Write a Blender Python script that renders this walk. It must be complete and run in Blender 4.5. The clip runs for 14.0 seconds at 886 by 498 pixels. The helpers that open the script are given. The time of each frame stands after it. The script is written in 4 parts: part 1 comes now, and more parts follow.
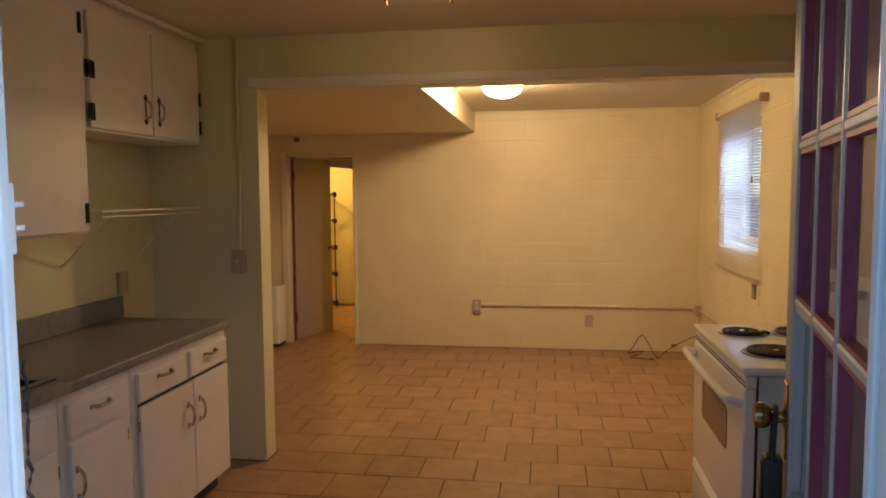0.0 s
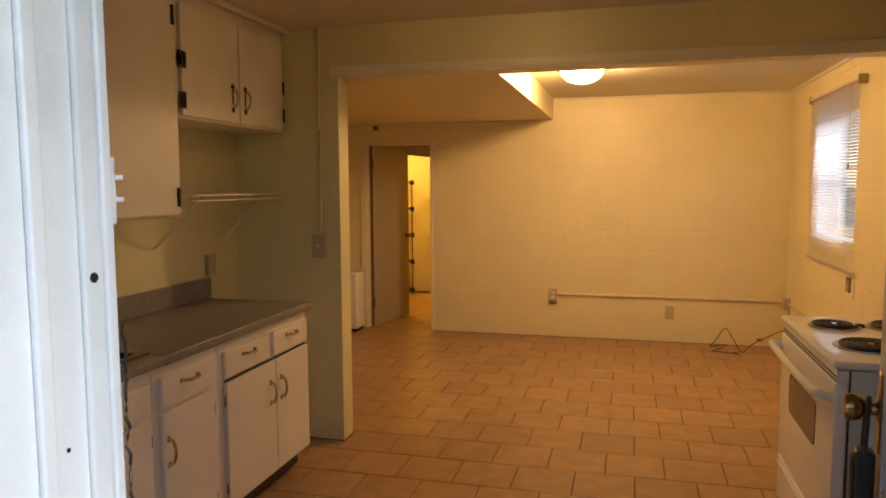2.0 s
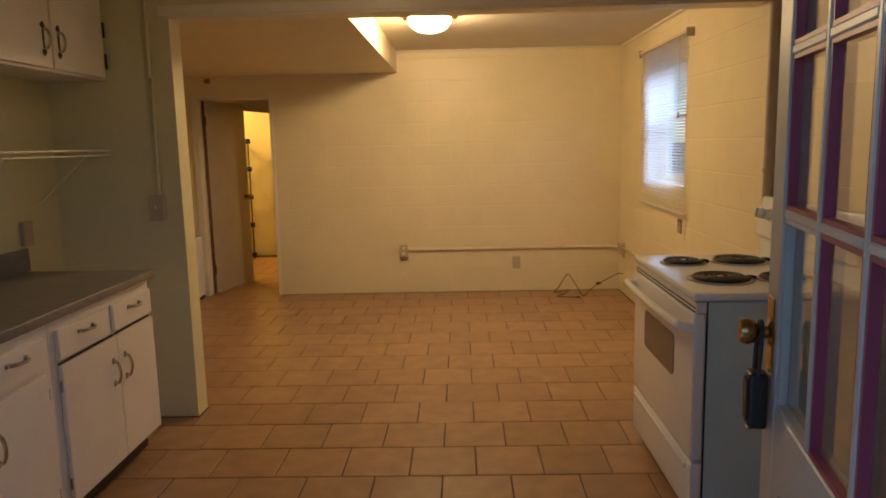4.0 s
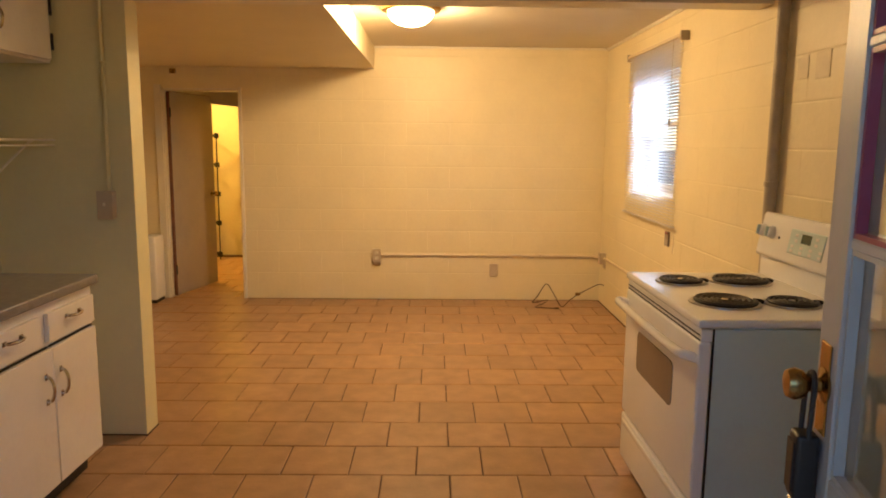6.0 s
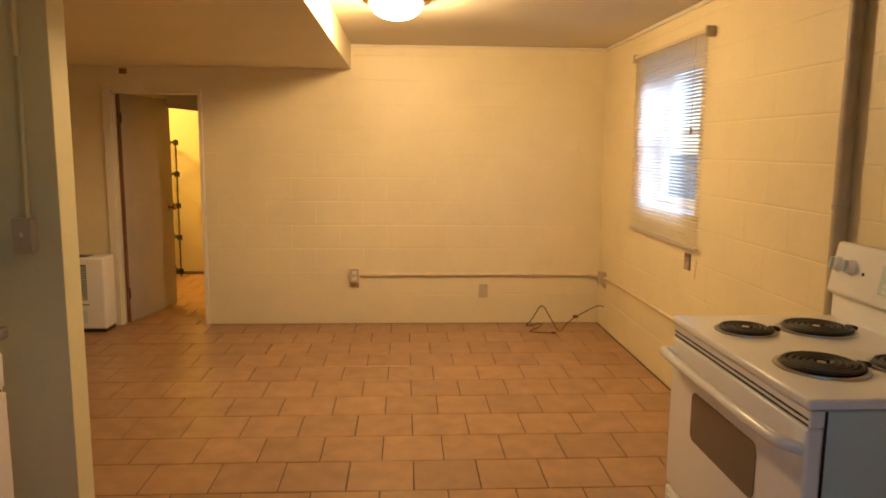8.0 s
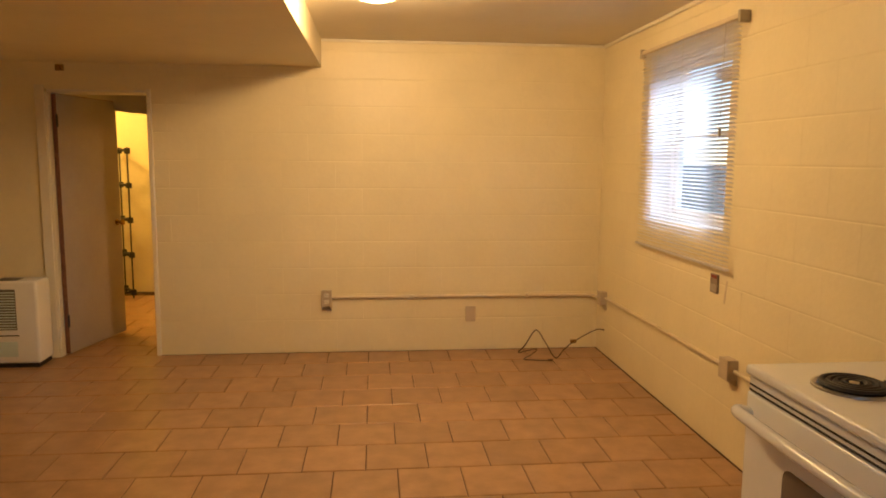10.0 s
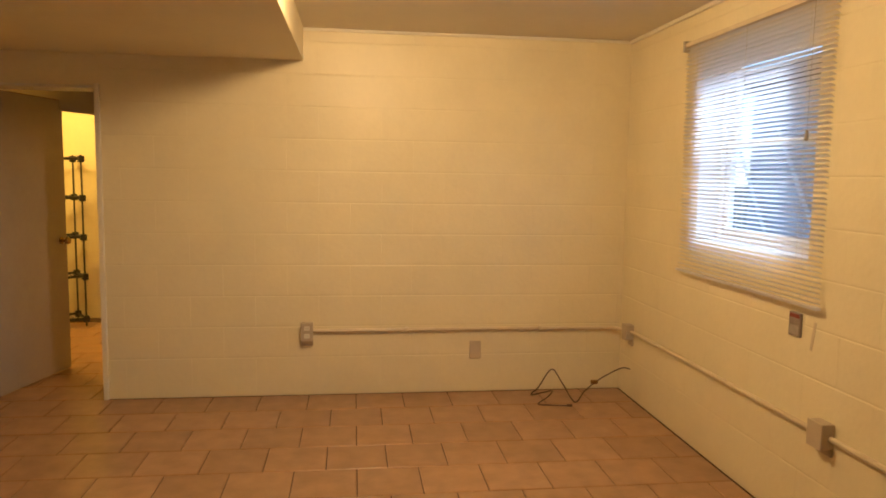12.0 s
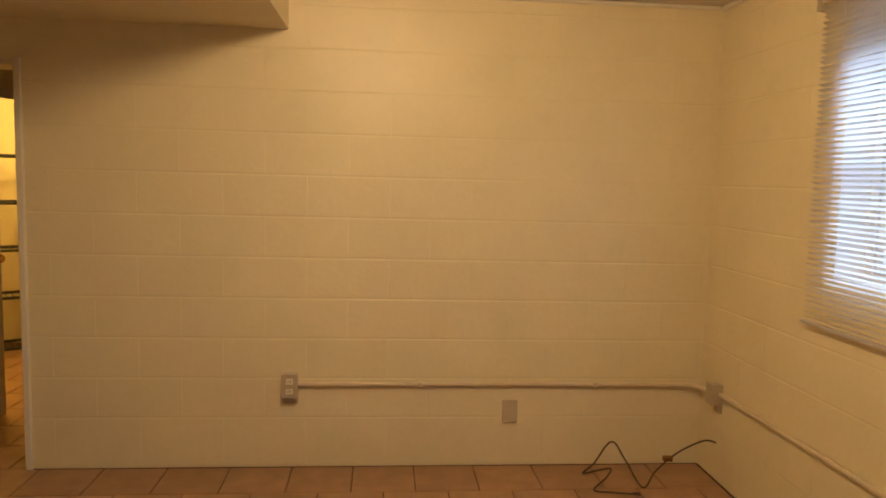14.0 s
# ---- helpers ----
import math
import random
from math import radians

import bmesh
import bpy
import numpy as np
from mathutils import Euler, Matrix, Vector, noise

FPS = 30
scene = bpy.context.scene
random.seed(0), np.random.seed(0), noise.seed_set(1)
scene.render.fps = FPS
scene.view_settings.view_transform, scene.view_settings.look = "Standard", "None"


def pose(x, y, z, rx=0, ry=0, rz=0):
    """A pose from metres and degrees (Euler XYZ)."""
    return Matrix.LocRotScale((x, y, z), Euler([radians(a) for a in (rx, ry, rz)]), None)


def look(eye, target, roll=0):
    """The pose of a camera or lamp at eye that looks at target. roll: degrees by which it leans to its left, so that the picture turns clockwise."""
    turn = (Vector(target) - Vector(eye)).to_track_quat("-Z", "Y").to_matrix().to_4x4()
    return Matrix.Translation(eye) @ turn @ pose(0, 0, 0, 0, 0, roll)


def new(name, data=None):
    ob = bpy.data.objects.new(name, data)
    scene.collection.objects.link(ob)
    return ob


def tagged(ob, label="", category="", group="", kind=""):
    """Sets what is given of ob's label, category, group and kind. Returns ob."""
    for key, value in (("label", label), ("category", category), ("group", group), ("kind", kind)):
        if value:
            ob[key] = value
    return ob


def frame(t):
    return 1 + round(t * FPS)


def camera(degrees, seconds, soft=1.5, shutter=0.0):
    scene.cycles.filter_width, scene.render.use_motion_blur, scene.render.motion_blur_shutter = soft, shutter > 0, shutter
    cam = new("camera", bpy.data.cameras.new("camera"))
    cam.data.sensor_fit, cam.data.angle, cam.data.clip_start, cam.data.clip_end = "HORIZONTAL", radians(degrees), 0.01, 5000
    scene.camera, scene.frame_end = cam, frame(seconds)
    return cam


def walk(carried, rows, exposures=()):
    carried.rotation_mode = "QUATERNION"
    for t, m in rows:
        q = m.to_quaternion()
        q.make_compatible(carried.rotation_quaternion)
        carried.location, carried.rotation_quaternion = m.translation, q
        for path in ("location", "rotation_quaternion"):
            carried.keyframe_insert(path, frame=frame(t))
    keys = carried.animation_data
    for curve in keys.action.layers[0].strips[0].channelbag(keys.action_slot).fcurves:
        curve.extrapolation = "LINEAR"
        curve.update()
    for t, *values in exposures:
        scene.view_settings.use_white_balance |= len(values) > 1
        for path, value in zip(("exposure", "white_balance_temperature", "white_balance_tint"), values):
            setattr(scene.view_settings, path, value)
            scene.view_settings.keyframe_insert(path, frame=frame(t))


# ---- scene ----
cam = camera(64.0, 14.0, soft=1.8)
PATH = [
    (0, (0.277, 0.124, 1.535), (-0.021, 2.095, 1.381), -0.4),
    (0.5, (0.271, 0.113, 1.519), (-0.164, 2.058, 1.353), -0.1),
    (1, (0.279, 0.112, 1.515), (-0.213, 2.043, 1.335), -0.1),
    (1.5, (0.277, 0.114, 1.514), (-0.229, 2.040, 1.333), -0.2),
    (2, (0.279, 0.116, 1.515), (-0.229, 2.042, 1.334), -0.3),
    (2.5, (0.280, 0.129, 1.505), (-0.202, 2.061, 1.324), -0.5),
    (3, (0.269, 0.156, 1.483), (-0.081, 2.113, 1.271), -0.2),
    (3.5, (0.212, 0.178, 1.464), (0.014, 2.150, 1.196), -0.8),
    (4, (0.131, 0.224, 1.467), (0.077, 2.201, 1.171), -1.3),
    (4.2, (0.114, 0.231, 1.470), (0.103, 2.206, 1.155), -1.3),
    (6.3, (0.095, 0.625, 1.463), (0.111, 2.604, 1.172), 0.8),
    (6.5, (0.075, 0.714, 1.462), (0.087, 2.693, 1.169), 1.0),
    (7, (0.017, 0.934, 1.475), (0.051, 2.910, 1.166), 1.5),
    (7.5, (-0.016, 1.059, 1.505), (0.058, 3.033, 1.192), 1.1),
    (8, (-0.019, 1.138, 1.507), (0.090, 3.115, 1.225), 0.5),
    (10.5, (-0.117, 1.922, 1.468), (0.148, 3.888, 1.219), 0.5),
    (11, (-0.146, 2.077, 1.467), (0.200, 4.028, 1.198), 0.8),
    (11.5, (-0.147, 2.336, 1.452), (0.173, 4.296, 1.210), 0.7),
    (12, (-0.149, 2.547, 1.436), (0.103, 4.520, 1.232), 0.9),
    (12.5, (-0.165, 2.861, 1.464), (0.040, 4.839, 1.255), 0.1),
    (13, (-0.101, 3.116, 1.490), (0.108, 5.094, 1.276), -0.1),
    (13.5, (0.008, 3.409, 1.490), (0.222, 5.385, 1.266), 1.0),
    (14, (-0.004, 3.651, 1.458), (0.169, 5.634, 1.261), 1.5),
]
walk(cam, [(t, look(eye, target, roll)) for t, eye, target, roll in PATH],
     [(0.0, 1.27, 5800, 9), (0.8, 1.43, 7300, 14), (2.4, 1.45, 7600, 14), (3.2, 1.35, 6500, 10), (4.2, 1.25, 5800, 7), (6.3, 1.95, 6500, 10), (8.0, 1.73, 6400, 10), (10.5, 1.57, 6600, 11), (12.5, 1.45, 5900, 8), (14.0, 1.18, 5900, 8)])

# ---- world, sun, lamps ----
world = bpy.data.worlds.new("world")
scene.world = world
world.use_nodes = True
wn = world.node_tree.nodes
sky = wn.new("ShaderNodeTexSky")
sky.sky_type, sky.sun_disc = "NISHITA", False
sky.sun_elevation, sky.sun_rotation = radians(29), radians(110)
sky.ozone_density, sky.dust_density = 5.0, 0.3
wn["Background"].inputs["Strength"].default_value = 0.15
world.node_tree.links.new(sky.outputs["Color"], wn["Background"].inputs["Color"])
sun = new("sun", bpy.data.lights.new("sun", "SUN"))
sun.data.energy, sun.data.angle, sun.data.color = 1.2, radians(30), (0.72, 0.85, 1.0)
sun.matrix_world = look((0, 0, 0), (-0.78, 0.28, -0.46))
WARM = (1.0, 0.63, 0.29)


def bulb(name, x, y, z, watts, radius, color=WARM):
    lamp = new(name, bpy.data.lights.new(name, "POINT"))
    lamp.data.energy, lamp.data.shadow_soft_size, lamp.data.color = watts, radius, color
    lamp.location = (x, y, z)
    return lamp


LAMP_X, LAMP_Y = -0.065, 5.30
bulb("bulb_living", LAMP_X, LAMP_Y, 2.275, 22, 0.065)
bulb("bulb_kitchen", -0.27, 3.06, 2.385, 1.9, 0.04)
bulb("bulb_back_room", -2.9, 8.75, 2.06, 17, 0.06, (1.0, 0.58, 0.12))


# ---- materials ----
def mat(name, color, rough=0.6, vary=0.12, scale=6.0, bump=0.0, bump_scale=60.0, metal=0.0, piece=0.0, dirt=None, dirt_amount=0.5, spec=0.5, dirt_scale=1.3):
    m = bpy.data.materials.new(name)
    m.use_nodes = True
    nt = m.node_tree
    n, link = nt.nodes, nt.links.new
    b = n["Principled BSDF"]
    b.inputs["Roughness"].default_value, b.inputs["Metallic"].default_value = rough, metal
    b.inputs["Specular IOR Level"].default_value = spec
    tc = n.new("ShaderNodeNewGeometry")
    big, fine = n.new("ShaderNodeTexNoise"), n.new("ShaderNodeTexNoise")
    big.inputs["Scale"].default_value, big.inputs["Detail"].default_value = scale, 5
    fine.inputs["Scale"].default_value, fine.inputs["Detail"].default_value = scale * 14, 3
    for t in (big, fine):
        link(tc.outputs["Position"], t.inputs["Vector"])
    mix = n.new("ShaderNodeMath")
    mix.operation = "MULTIPLY_ADD"
    mix.inputs[1].default_value = 0.35
    link(fine.outputs["Fac"], mix.inputs[0])
    link(big.outputs["Fac"], mix.inputs[2])
    ramp = n.new("ShaderNodeMapRange")
    ramp.inputs["From Min"].default_value, ramp.inputs["From Max"].default_value = 0.4, 0.95
    ramp.inputs["To Min"].default_value, ramp.inputs["To Max"].default_value = 1 - vary, 1 + vary
    link(mix.outputs[0], ramp.inputs["Value"])
    col = n.new("ShaderNodeVectorMath")
    col.operation = "SCALE"
    col.inputs[0].default_value = color
    link(ramp.outputs["Result"], col.inputs["Scale"])
    out = col.outputs["Vector"]
    if piece:
        info, pr = n.new("ShaderNodeObjectInfo"), n.new("ShaderNodeMapRange")
        pr.inputs["To Min"].default_value, pr.inputs["To Max"].default_value = 1 - piece, 1 + piece
        link(info.outputs["Random"], pr.inputs["Value"])
        c2 = n.new("ShaderNodeVectorMath")
        c2.operation = "SCALE"
        link(out, c2.inputs[0])
        link(pr.outputs["Result"], c2.inputs["Scale"])
        out = c2.outputs["Vector"]
    if dirt:
        dn, dr, dm = n.new("ShaderNodeTexNoise"), n.new("ShaderNodeMapRange"), n.new("ShaderNodeMix")
        dn.inputs["Scale"].default_value, dn.inputs["Detail"].default_value, dn.inputs["Roughness"].default_value = dirt_scale, 8, 0.7
        link(tc.outputs["Position"], dn.inputs["Vector"])
        dr.inputs["From Min"].default_value, dr.inputs["From Max"].default_value = 0.52, 0.8
        dr.inputs["To Max"].default_value = dirt_amount
        link(dn.outputs["Fac"], dr.inputs["Value"])
        dm.data_type = "RGBA"
        link(dr.outputs["Result"], dm.inputs["Factor"])
        link(out, dm.inputs["A"])
        dm.inputs["B"].default_value = (*dirt, 1)
        out = dm.outputs["Result"]
    link(out, b.inputs["Base Color"])
    if bump:
        bt, bp = n.new("ShaderNodeTexNoise"), n.new("ShaderNodeBump")
        bt.inputs["Scale"].default_value, bt.inputs["Detail"].default_value = bump_scale, 4
        link(tc.outputs["Position"], bt.inputs["Vector"])
        bp.inputs["Distance"].default_value, bp.inputs["Strength"].default_value = bump, 0.6
        link(bt.outputs["Fac"], bp.inputs["Height"])
        link(bp.outputs["Normal"], b.inputs["Normal"])
    return m


def glass_mat(name, color, rough=0.02):
    m = bpy.data.materials.new(name)
    m.use_nodes = True
    b = m.node_tree.nodes["Principled BSDF"]
    b.inputs["Base Color"].default_value = (*color, 1)
    b.inputs["Transmission Weight"].default_value, b.inputs["Roughness"].default_value, b.inputs["IOR"].default_value = 1.0, rough, 1.45
    return m


def glow_mat(name, color, strength):
    m = bpy.data.materials.new(name)
    m.use_nodes = True
    b = m.node_tree.nodes["Principled BSDF"]
    b.inputs["Base Color"].default_value = (0.9, 0.85, 0.75, 1)
    b.inputs["Roughness"].default_value = 0.3
    b.inputs["Emission Color"].default_value = (*color, 1)
    b.inputs["Emission Strength"].default_value = strength
    return m


M_BLOCK = mat("painted_block", (0.80, 0.705, 0.47), 0.42, 0.05, 2.5, 0.0014, 40, piece=0.008, dirt=(0.64, 0.52, 0.33), dirt_amount=0.25)
M_WALL = mat("painted_plaster", (0.78, 0.69, 0.47), 0.5, 0.05, 2.0, 0.0018, 90, dirt=(0.6, 0.5, 0.36), dirt_amount=0.22)
M_KWALL = mat("kitchen_paint", (0.71, 0.66, 0.40), 0.45, 0.06, 2.0, 0.0015, 90, dirt=(0.55, 0.5, 0.38), dirt_amount=0.25)
M_CEIL = mat("ceiling_paint", (0.74, 0.68, 0.56), 0.7, 0.05, 1.5, 0.002, 120, dirt=(0.6, 0.52, 0.4), dirt_amount=0.2)
M_TRIM = mat("trim_paint", (0.78, 0.73, 0.6), 0.38, 0.06, 5.0, 0.001, 40, dirt=(0.45, 0.36, 0.25), dirt_amount=0.25, dirt_scale=5)
M_TILE = mat("floor_tile", (0.38, 0.222, 0.118), 0.32, 0.2, 9.0, 0.0012, 45, piece=0.09, dirt=(0.235, 0.135, 0.075), dirt_amount=0.5, dirt_scale=2.2)
M_GROUT = mat("grout", (0.10, 0.055, 0.035), 0.9, 0.25, 12.0, 0.002, 150)
M_CAB = mat("cabinet_paint", (0.80, 0.76, 0.69), 0.35, 0.05, 4.0, 0.0008, 35, dirt=(0.5, 0.42, 0.33), dirt_amount=0.25, dirt_scale=3)
M_COUNTER = mat("laminate", (0.205, 0.19, 0.18), 0.36, 0.22, 30.0, 0.0004, 200)
M_ENAMEL = mat("white_enamel", (0.85, 0.85, 0.84), 0.16, 0.03, 3.0, 0.0, dirt=(0.6, 0.55, 0.48), dirt_amount=0.18, dirt_scale=6)
# grey with the stove side's bluish daylight mixed into the colour
M_STEEL_SIDE = mat("daylight_tinted_grey", (0.57, 0.70, 0.70), 0.4, 0.05, 4.0, 0.0005, 60, dirt=(0.45, 0.43, 0.4), dirt_amount=0.35, dirt_scale=3)
M_BLACK = mat("black_iron", (0.02, 0.018, 0.018), 0.45, 0.3, 20.0, 0.0006, 90)
M_COIL = mat("burner_coil", (0.018, 0.016, 0.016), 0.55, 0.4, 25.0, 0.0005, 90)
M_CHROME = mat("chrome", (0.62, 0.6, 0.57), 0.22, 0.1, 12.0, metal=1.0)
M_NICKEL = mat("aged_nickel", (0.56, 0.53, 0.49), 0.14, 0.2, 20.0, metal=1.0)
M_PAN = mat("drip_pan", (0.5, 0.48, 0.45), 0.38, 0.15, 18.0, metal=1.0)
M_BRASS = mat("brass", (0.36, 0.23, 0.085), 0.24, 0.3, 25.0, metal=1.0)
M_OVENGLASS = mat("oven_glass", (0.17, 0.14, 0.115), 0.22, 0.1, 6.0)
M_PLATE = mat("ivory_plate", (0.52, 0.43, 0.31), 0.4, 0.08, 15.0)
M_CONDUIT = mat("painted_conduit", (0.66, 0.55, 0.38), 0.4, 0.08, 15.0, 0.0006, 60)
M_JAMB = mat("white_gloss_jamb", (0.80, 0.80, 0.78), 0.3, 0.06, 7.0, 0.001, 25, dirt=(0.5, 0.48, 0.44), dirt_amount=0.4, dirt_scale=6)
M_PURPLE = mat("purple_paint", (0.29, 0.055, 0.10), 0.4, 0.12, 12.0, 0.0006, 60)
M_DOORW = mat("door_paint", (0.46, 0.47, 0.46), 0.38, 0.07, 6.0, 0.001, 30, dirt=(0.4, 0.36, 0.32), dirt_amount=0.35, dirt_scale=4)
M_LEAF = mat("old_door_paint", (0.37, 0.33, 0.31), 0.45, 0.08, 2.5, 0.0008, 40, dirt=(0.22, 0.18, 0.15), dirt_amount=0.3)
M_REDWOOD = mat("bare_wood_edge", (0.20, 0.085, 0.045), 0.6, 0.3, 18.0, 0.0008, 80)
M_CABLE = mat("cable", (0.07, 0.035, 0.02), 0.5, 0.2, 30.0)
M_PIPE = mat("grey_pipe", (0.42, 0.36, 0.27), 0.45, 0.15, 14.0, 0.0008, 60)
M_DARK = mat("dark_void", (0.012, 0.011, 0.01), 0.7, 0.2, 20.0)
M_PATCH = mat("patched_paint", (0.72, 0.62, 0.42), 0.5, 0.1, 12.0, 0.001, 50)
M_SLAT = bpy.data.materials.new("blind_vinyl")
M_SLAT.use_nodes = True
_n = M_SLAT.node_tree.nodes
_d, _t, _x = _n["Principled BSDF"], _n.new("ShaderNodeBsdfTranslucent"), _n.new("ShaderNodeMixShader")
_d.inputs["Base Color"].default_value, _d.inputs["Roughness"].default_value = (0.66, 0.57, 0.49, 1), 0.4
_t.inputs["Color"].default_value = (0.88, 0.90, 0.95, 1)
_x.inputs[0].default_value = 0.7
for _a, _b in ((_d.outputs[0], _x.inputs[1]), (_t.outputs[0], _x.inputs[2]), (_x.outputs[0], _n["Material Output"].inputs["Surface"])):
    M_SLAT.node_tree.links.new(_a, _b)
M_GLASS = glass_mat("window_glass", (0.95, 0.98, 1.0))
M_LAMPGLASS = glow_mat("lit_lamp_glass", (1.0, 0.70, 0.34), 8.0)


# ---- mesh helpers ----
def box(bm, x0, x1, y0, y1, z0, z1, bevel=0.0, seg=2):
    made = bmesh.ops.create_cube(bm, size=1.0, matrix=Matrix.Translation(((x0 + x1) / 2, (y0 + y1) / 2, (z0 + z1) / 2)) @ Matrix.Diagonal((x1 - x0, y1 - y0, z1 - z0, 1)))
    if bevel:
        edges = list({e for v in made["verts"] for e in v.link_edges})
        bmesh.ops.bevel(bm, geom=edges, offset=bevel, segments=seg, profile=0.6, affect="EDGES")
    return bm


def rod(bm, a, b, r, seg=12, r2=None):
    a, b = Vector(a), Vector(b)
    d = b - a
    m = Matrix.Translation((a + b) / 2) @ d.to_track_quat("Z", "Y").to_matrix().to_4x4()
    bmesh.ops.create_cone(bm, cap_ends=True, segments=seg, radius1=r, radius2=r if r2 is None else r2, depth=d.length, matrix=m)
    return bm


def tube(bm, pts, r, seg=8):
    pts = [Vector(p) for p in pts]
    rings = []
    for i, p in enumerate(pts):
        d = (pts[min(i + 1, len(pts) - 1)] - pts[max(i - 1, 0)]).normalized()
        q = d.to_track_quat("Z", "Y")
        rings.append([bm.verts.new(p + q @ Vector((r * math.cos(2 * math.pi * k / seg), r * math.sin(2 * math.pi * k / seg), 0))) for k in range(seg)])
    for a, b in zip(rings, rings[1:]):
        for k in range(seg):
            bm.faces.new((a[k], a[(k + 1) % seg], b[(k + 1) % seg], b[k]))
    bm.faces.new(rings[0][::-1])
    bm.faces.new(rings[-1])
    return bm


def lathe(bm, profile, seg=32, m=Matrix()):
    rings = [[bm.verts.new(m @ Vector((r * math.cos(2 * math.pi * k / seg), r * math.sin(2 * math.pi * k / seg), z))) for k in range(seg)] for r, z in profile]
    for a, b in zip(rings, rings[1:]):
        for k in range(seg):
            bm.faces.new((a[k], a[(k + 1) % seg], b[(k + 1) % seg], b[k]))
    for ring in (rings[0], rings[-1]):
        if (ring[0].co - ring[seg // 2].co).length > 1e-5:
            bm.faces.new(ring)
    return bm


def curve_pts(ctrl, steps=8):
    c = [Vector(p) for p in ctrl]
    out = []
    for i in range(len(c) - 1):
        p0, p1, p2, p3 = c[max(i - 1, 0)], c[i], c[i + 1], c[min(i + 2, len(c) - 1)]
        for s in range(steps):
            t = s / steps
            out.append(0.5 * ((2 * p1) + (p2 - p0) * t + (2 * p0 - 5 * p1 + 4 * p2 - p3) * t * t + (3 * p1 - p0 - 3 * p2 + p3) * t ** 3))
    return out + [c[-1]]


def mesh_of(name, bm, material, smooth=False):
    bmesh.ops.recalc_face_normals(bm, faces=bm.faces)
    me = bpy.data.meshes.new(name)
    bm.to_mesh(me)
    bm.free()
    for mm in (material if isinstance(material, (list, tuple)) else (material,)):
        me.materials.append(mm)
    if smooth:
        me.shade_smooth()
        me.set_sharp_from_angle(angle=radians(40))
    return me


def part(name, bm, material, parent, label="", smooth=False, at=None):
    ob = new(name, mesh_of(name, bm, material, smooth))
    ob.parent = parent
    if at is not None:
        ob.matrix_basis = at
    if label:
        tagged(ob, label)
    return ob


def thing(name, label, category, at=(0, 0, 0), group="", kind=""):
    ob = new(name)
    ob.empty_display_size = 0.05
    ob.matrix_basis = at if isinstance(at, Matrix) else Matrix.Translation(at)
    return tagged(ob, label, category, group, kind)


def solid(name, bm, material, label, category, kind="structure", smooth=False):
    return tagged(new(name, mesh_of(name, bm, material, smooth)), label, category, "", kind)


def B():
    return bmesh.new()


# ---- structure: key planes ----
XR, YN, XK, XW = 1.67, 7.13, -2.0, -3.3
Y0, Y1 = 0.68, 0.88
CL, CK = 2.34, 2.41
BEAM0, BEAM1, BEAMZ, POSTX = 3.925, 4.065, 2.14, -1.338
SOFZ, SOFX = 2.14, -0.458
WY0, WY1, WZ0, WZ1 = 5.175, 6.135, 1.115, 2.125
DX0, DX1, DZ = -2.40, -1.682, 1.930
YB = 9.8

ground = solid("ground", box(B(), -300, 300, -300, 300, -0.35, -0.06), mat("ground_soil", (0.16, 0.15, 0.12), 0.9, 0.3, 0.8, 0.01, 12), "grey-brown bare ground round the house", "ground")
slab = B()
box(slab, XW - 0.2, XR + 0.2, Y0, YB + 0.2, -0.055, -0.006)
floor = solid("floor", slab, M_GROUT, "brown ceramic tile floor with dark grout", "floor")

wn_ = B()
box(wn_, DX1, XR + 0.2, YN + 0.0017, YN + 0.2, -0.05, 2.6)
box(wn_, DX0, DX1, YN + 0.0017, YN + 0.2, DZ + 0.02, 2.6)
box(wn_, XW - 0.2, DX0, YN + 0.0017, YN + 0.2, -0.05, 2.6)
wall_north = solid("wall_north", wn_, M_BLOCK, "cream painted concrete block wall", "wall")
we = B()
box(we, XR + 0.0017, XR + 0.2, Y0, WY0, -0.05, 2.6)
box(we, XR + 0.0017, XR + 0.2, WY1, YN + 0.0017, -0.05, 2.6)
box(we, XR + 0.0017, XR + 0.2, WY0, WY1, -0.05, WZ0)
box(we, XR + 0.0017, XR + 0.2, WY0, WY1, WZ1, 2.6)
wall_east = solid("wall_east", we, M_BLOCK, "cream painted concrete block wall with a window", "wall")
ww = B()
box(ww, XK - 0.15, XK, Y1, BEAM0, -0.05, 2.6)
wall_west_kitchen = solid("wall_west_kitchen", ww, M_KWALL, "pale cream painted kitchen wall", "wall")
ww = B()
box(ww, XW - 0.2, XW, Y1, YB, -0.05, 2.6)
wall_west_living = solid("wall_west_living", ww, M_WALL, "cream painted wall", "wall")
stub = B()
box(stub, XW, POSTX, BEAM0, BEAM1, -0.05, 2.6, 0.004)
wall_divider = solid("wall_divider", stub, M_KWALL, "cream painted partition end beside the opening", "wall")
beam = B()
box(beam, POSTX, XR + 0.004, BEAM0 + 0.002, BEAM1 - 0.002, BEAMZ, 2.6, 0.003)
header = solid("header_beam", beam, M_KWALL, "cream painted header over the wide opening", "beam")
trim = B()
box(trim, POSTX - 0.05, XR, BEAM0 - 0.014, BEAM0 + 0.001, BEAMZ - 0.004, BEAMZ + 0.045, 0.005)
box(trim, POSTX, XR, BEAM0 - 0.008, BEAM1 + 0.006, BEAMZ - 0.016, BEAMZ - 0.001, 0.003)
solid("trim", trim, M_TRIM, "cream painted wooden trim under the header", "trim")
cl = B()
box(cl, XW, XR + 0.004, BEAM1 - 0.002, YN + 0.004, CL, 2.6)
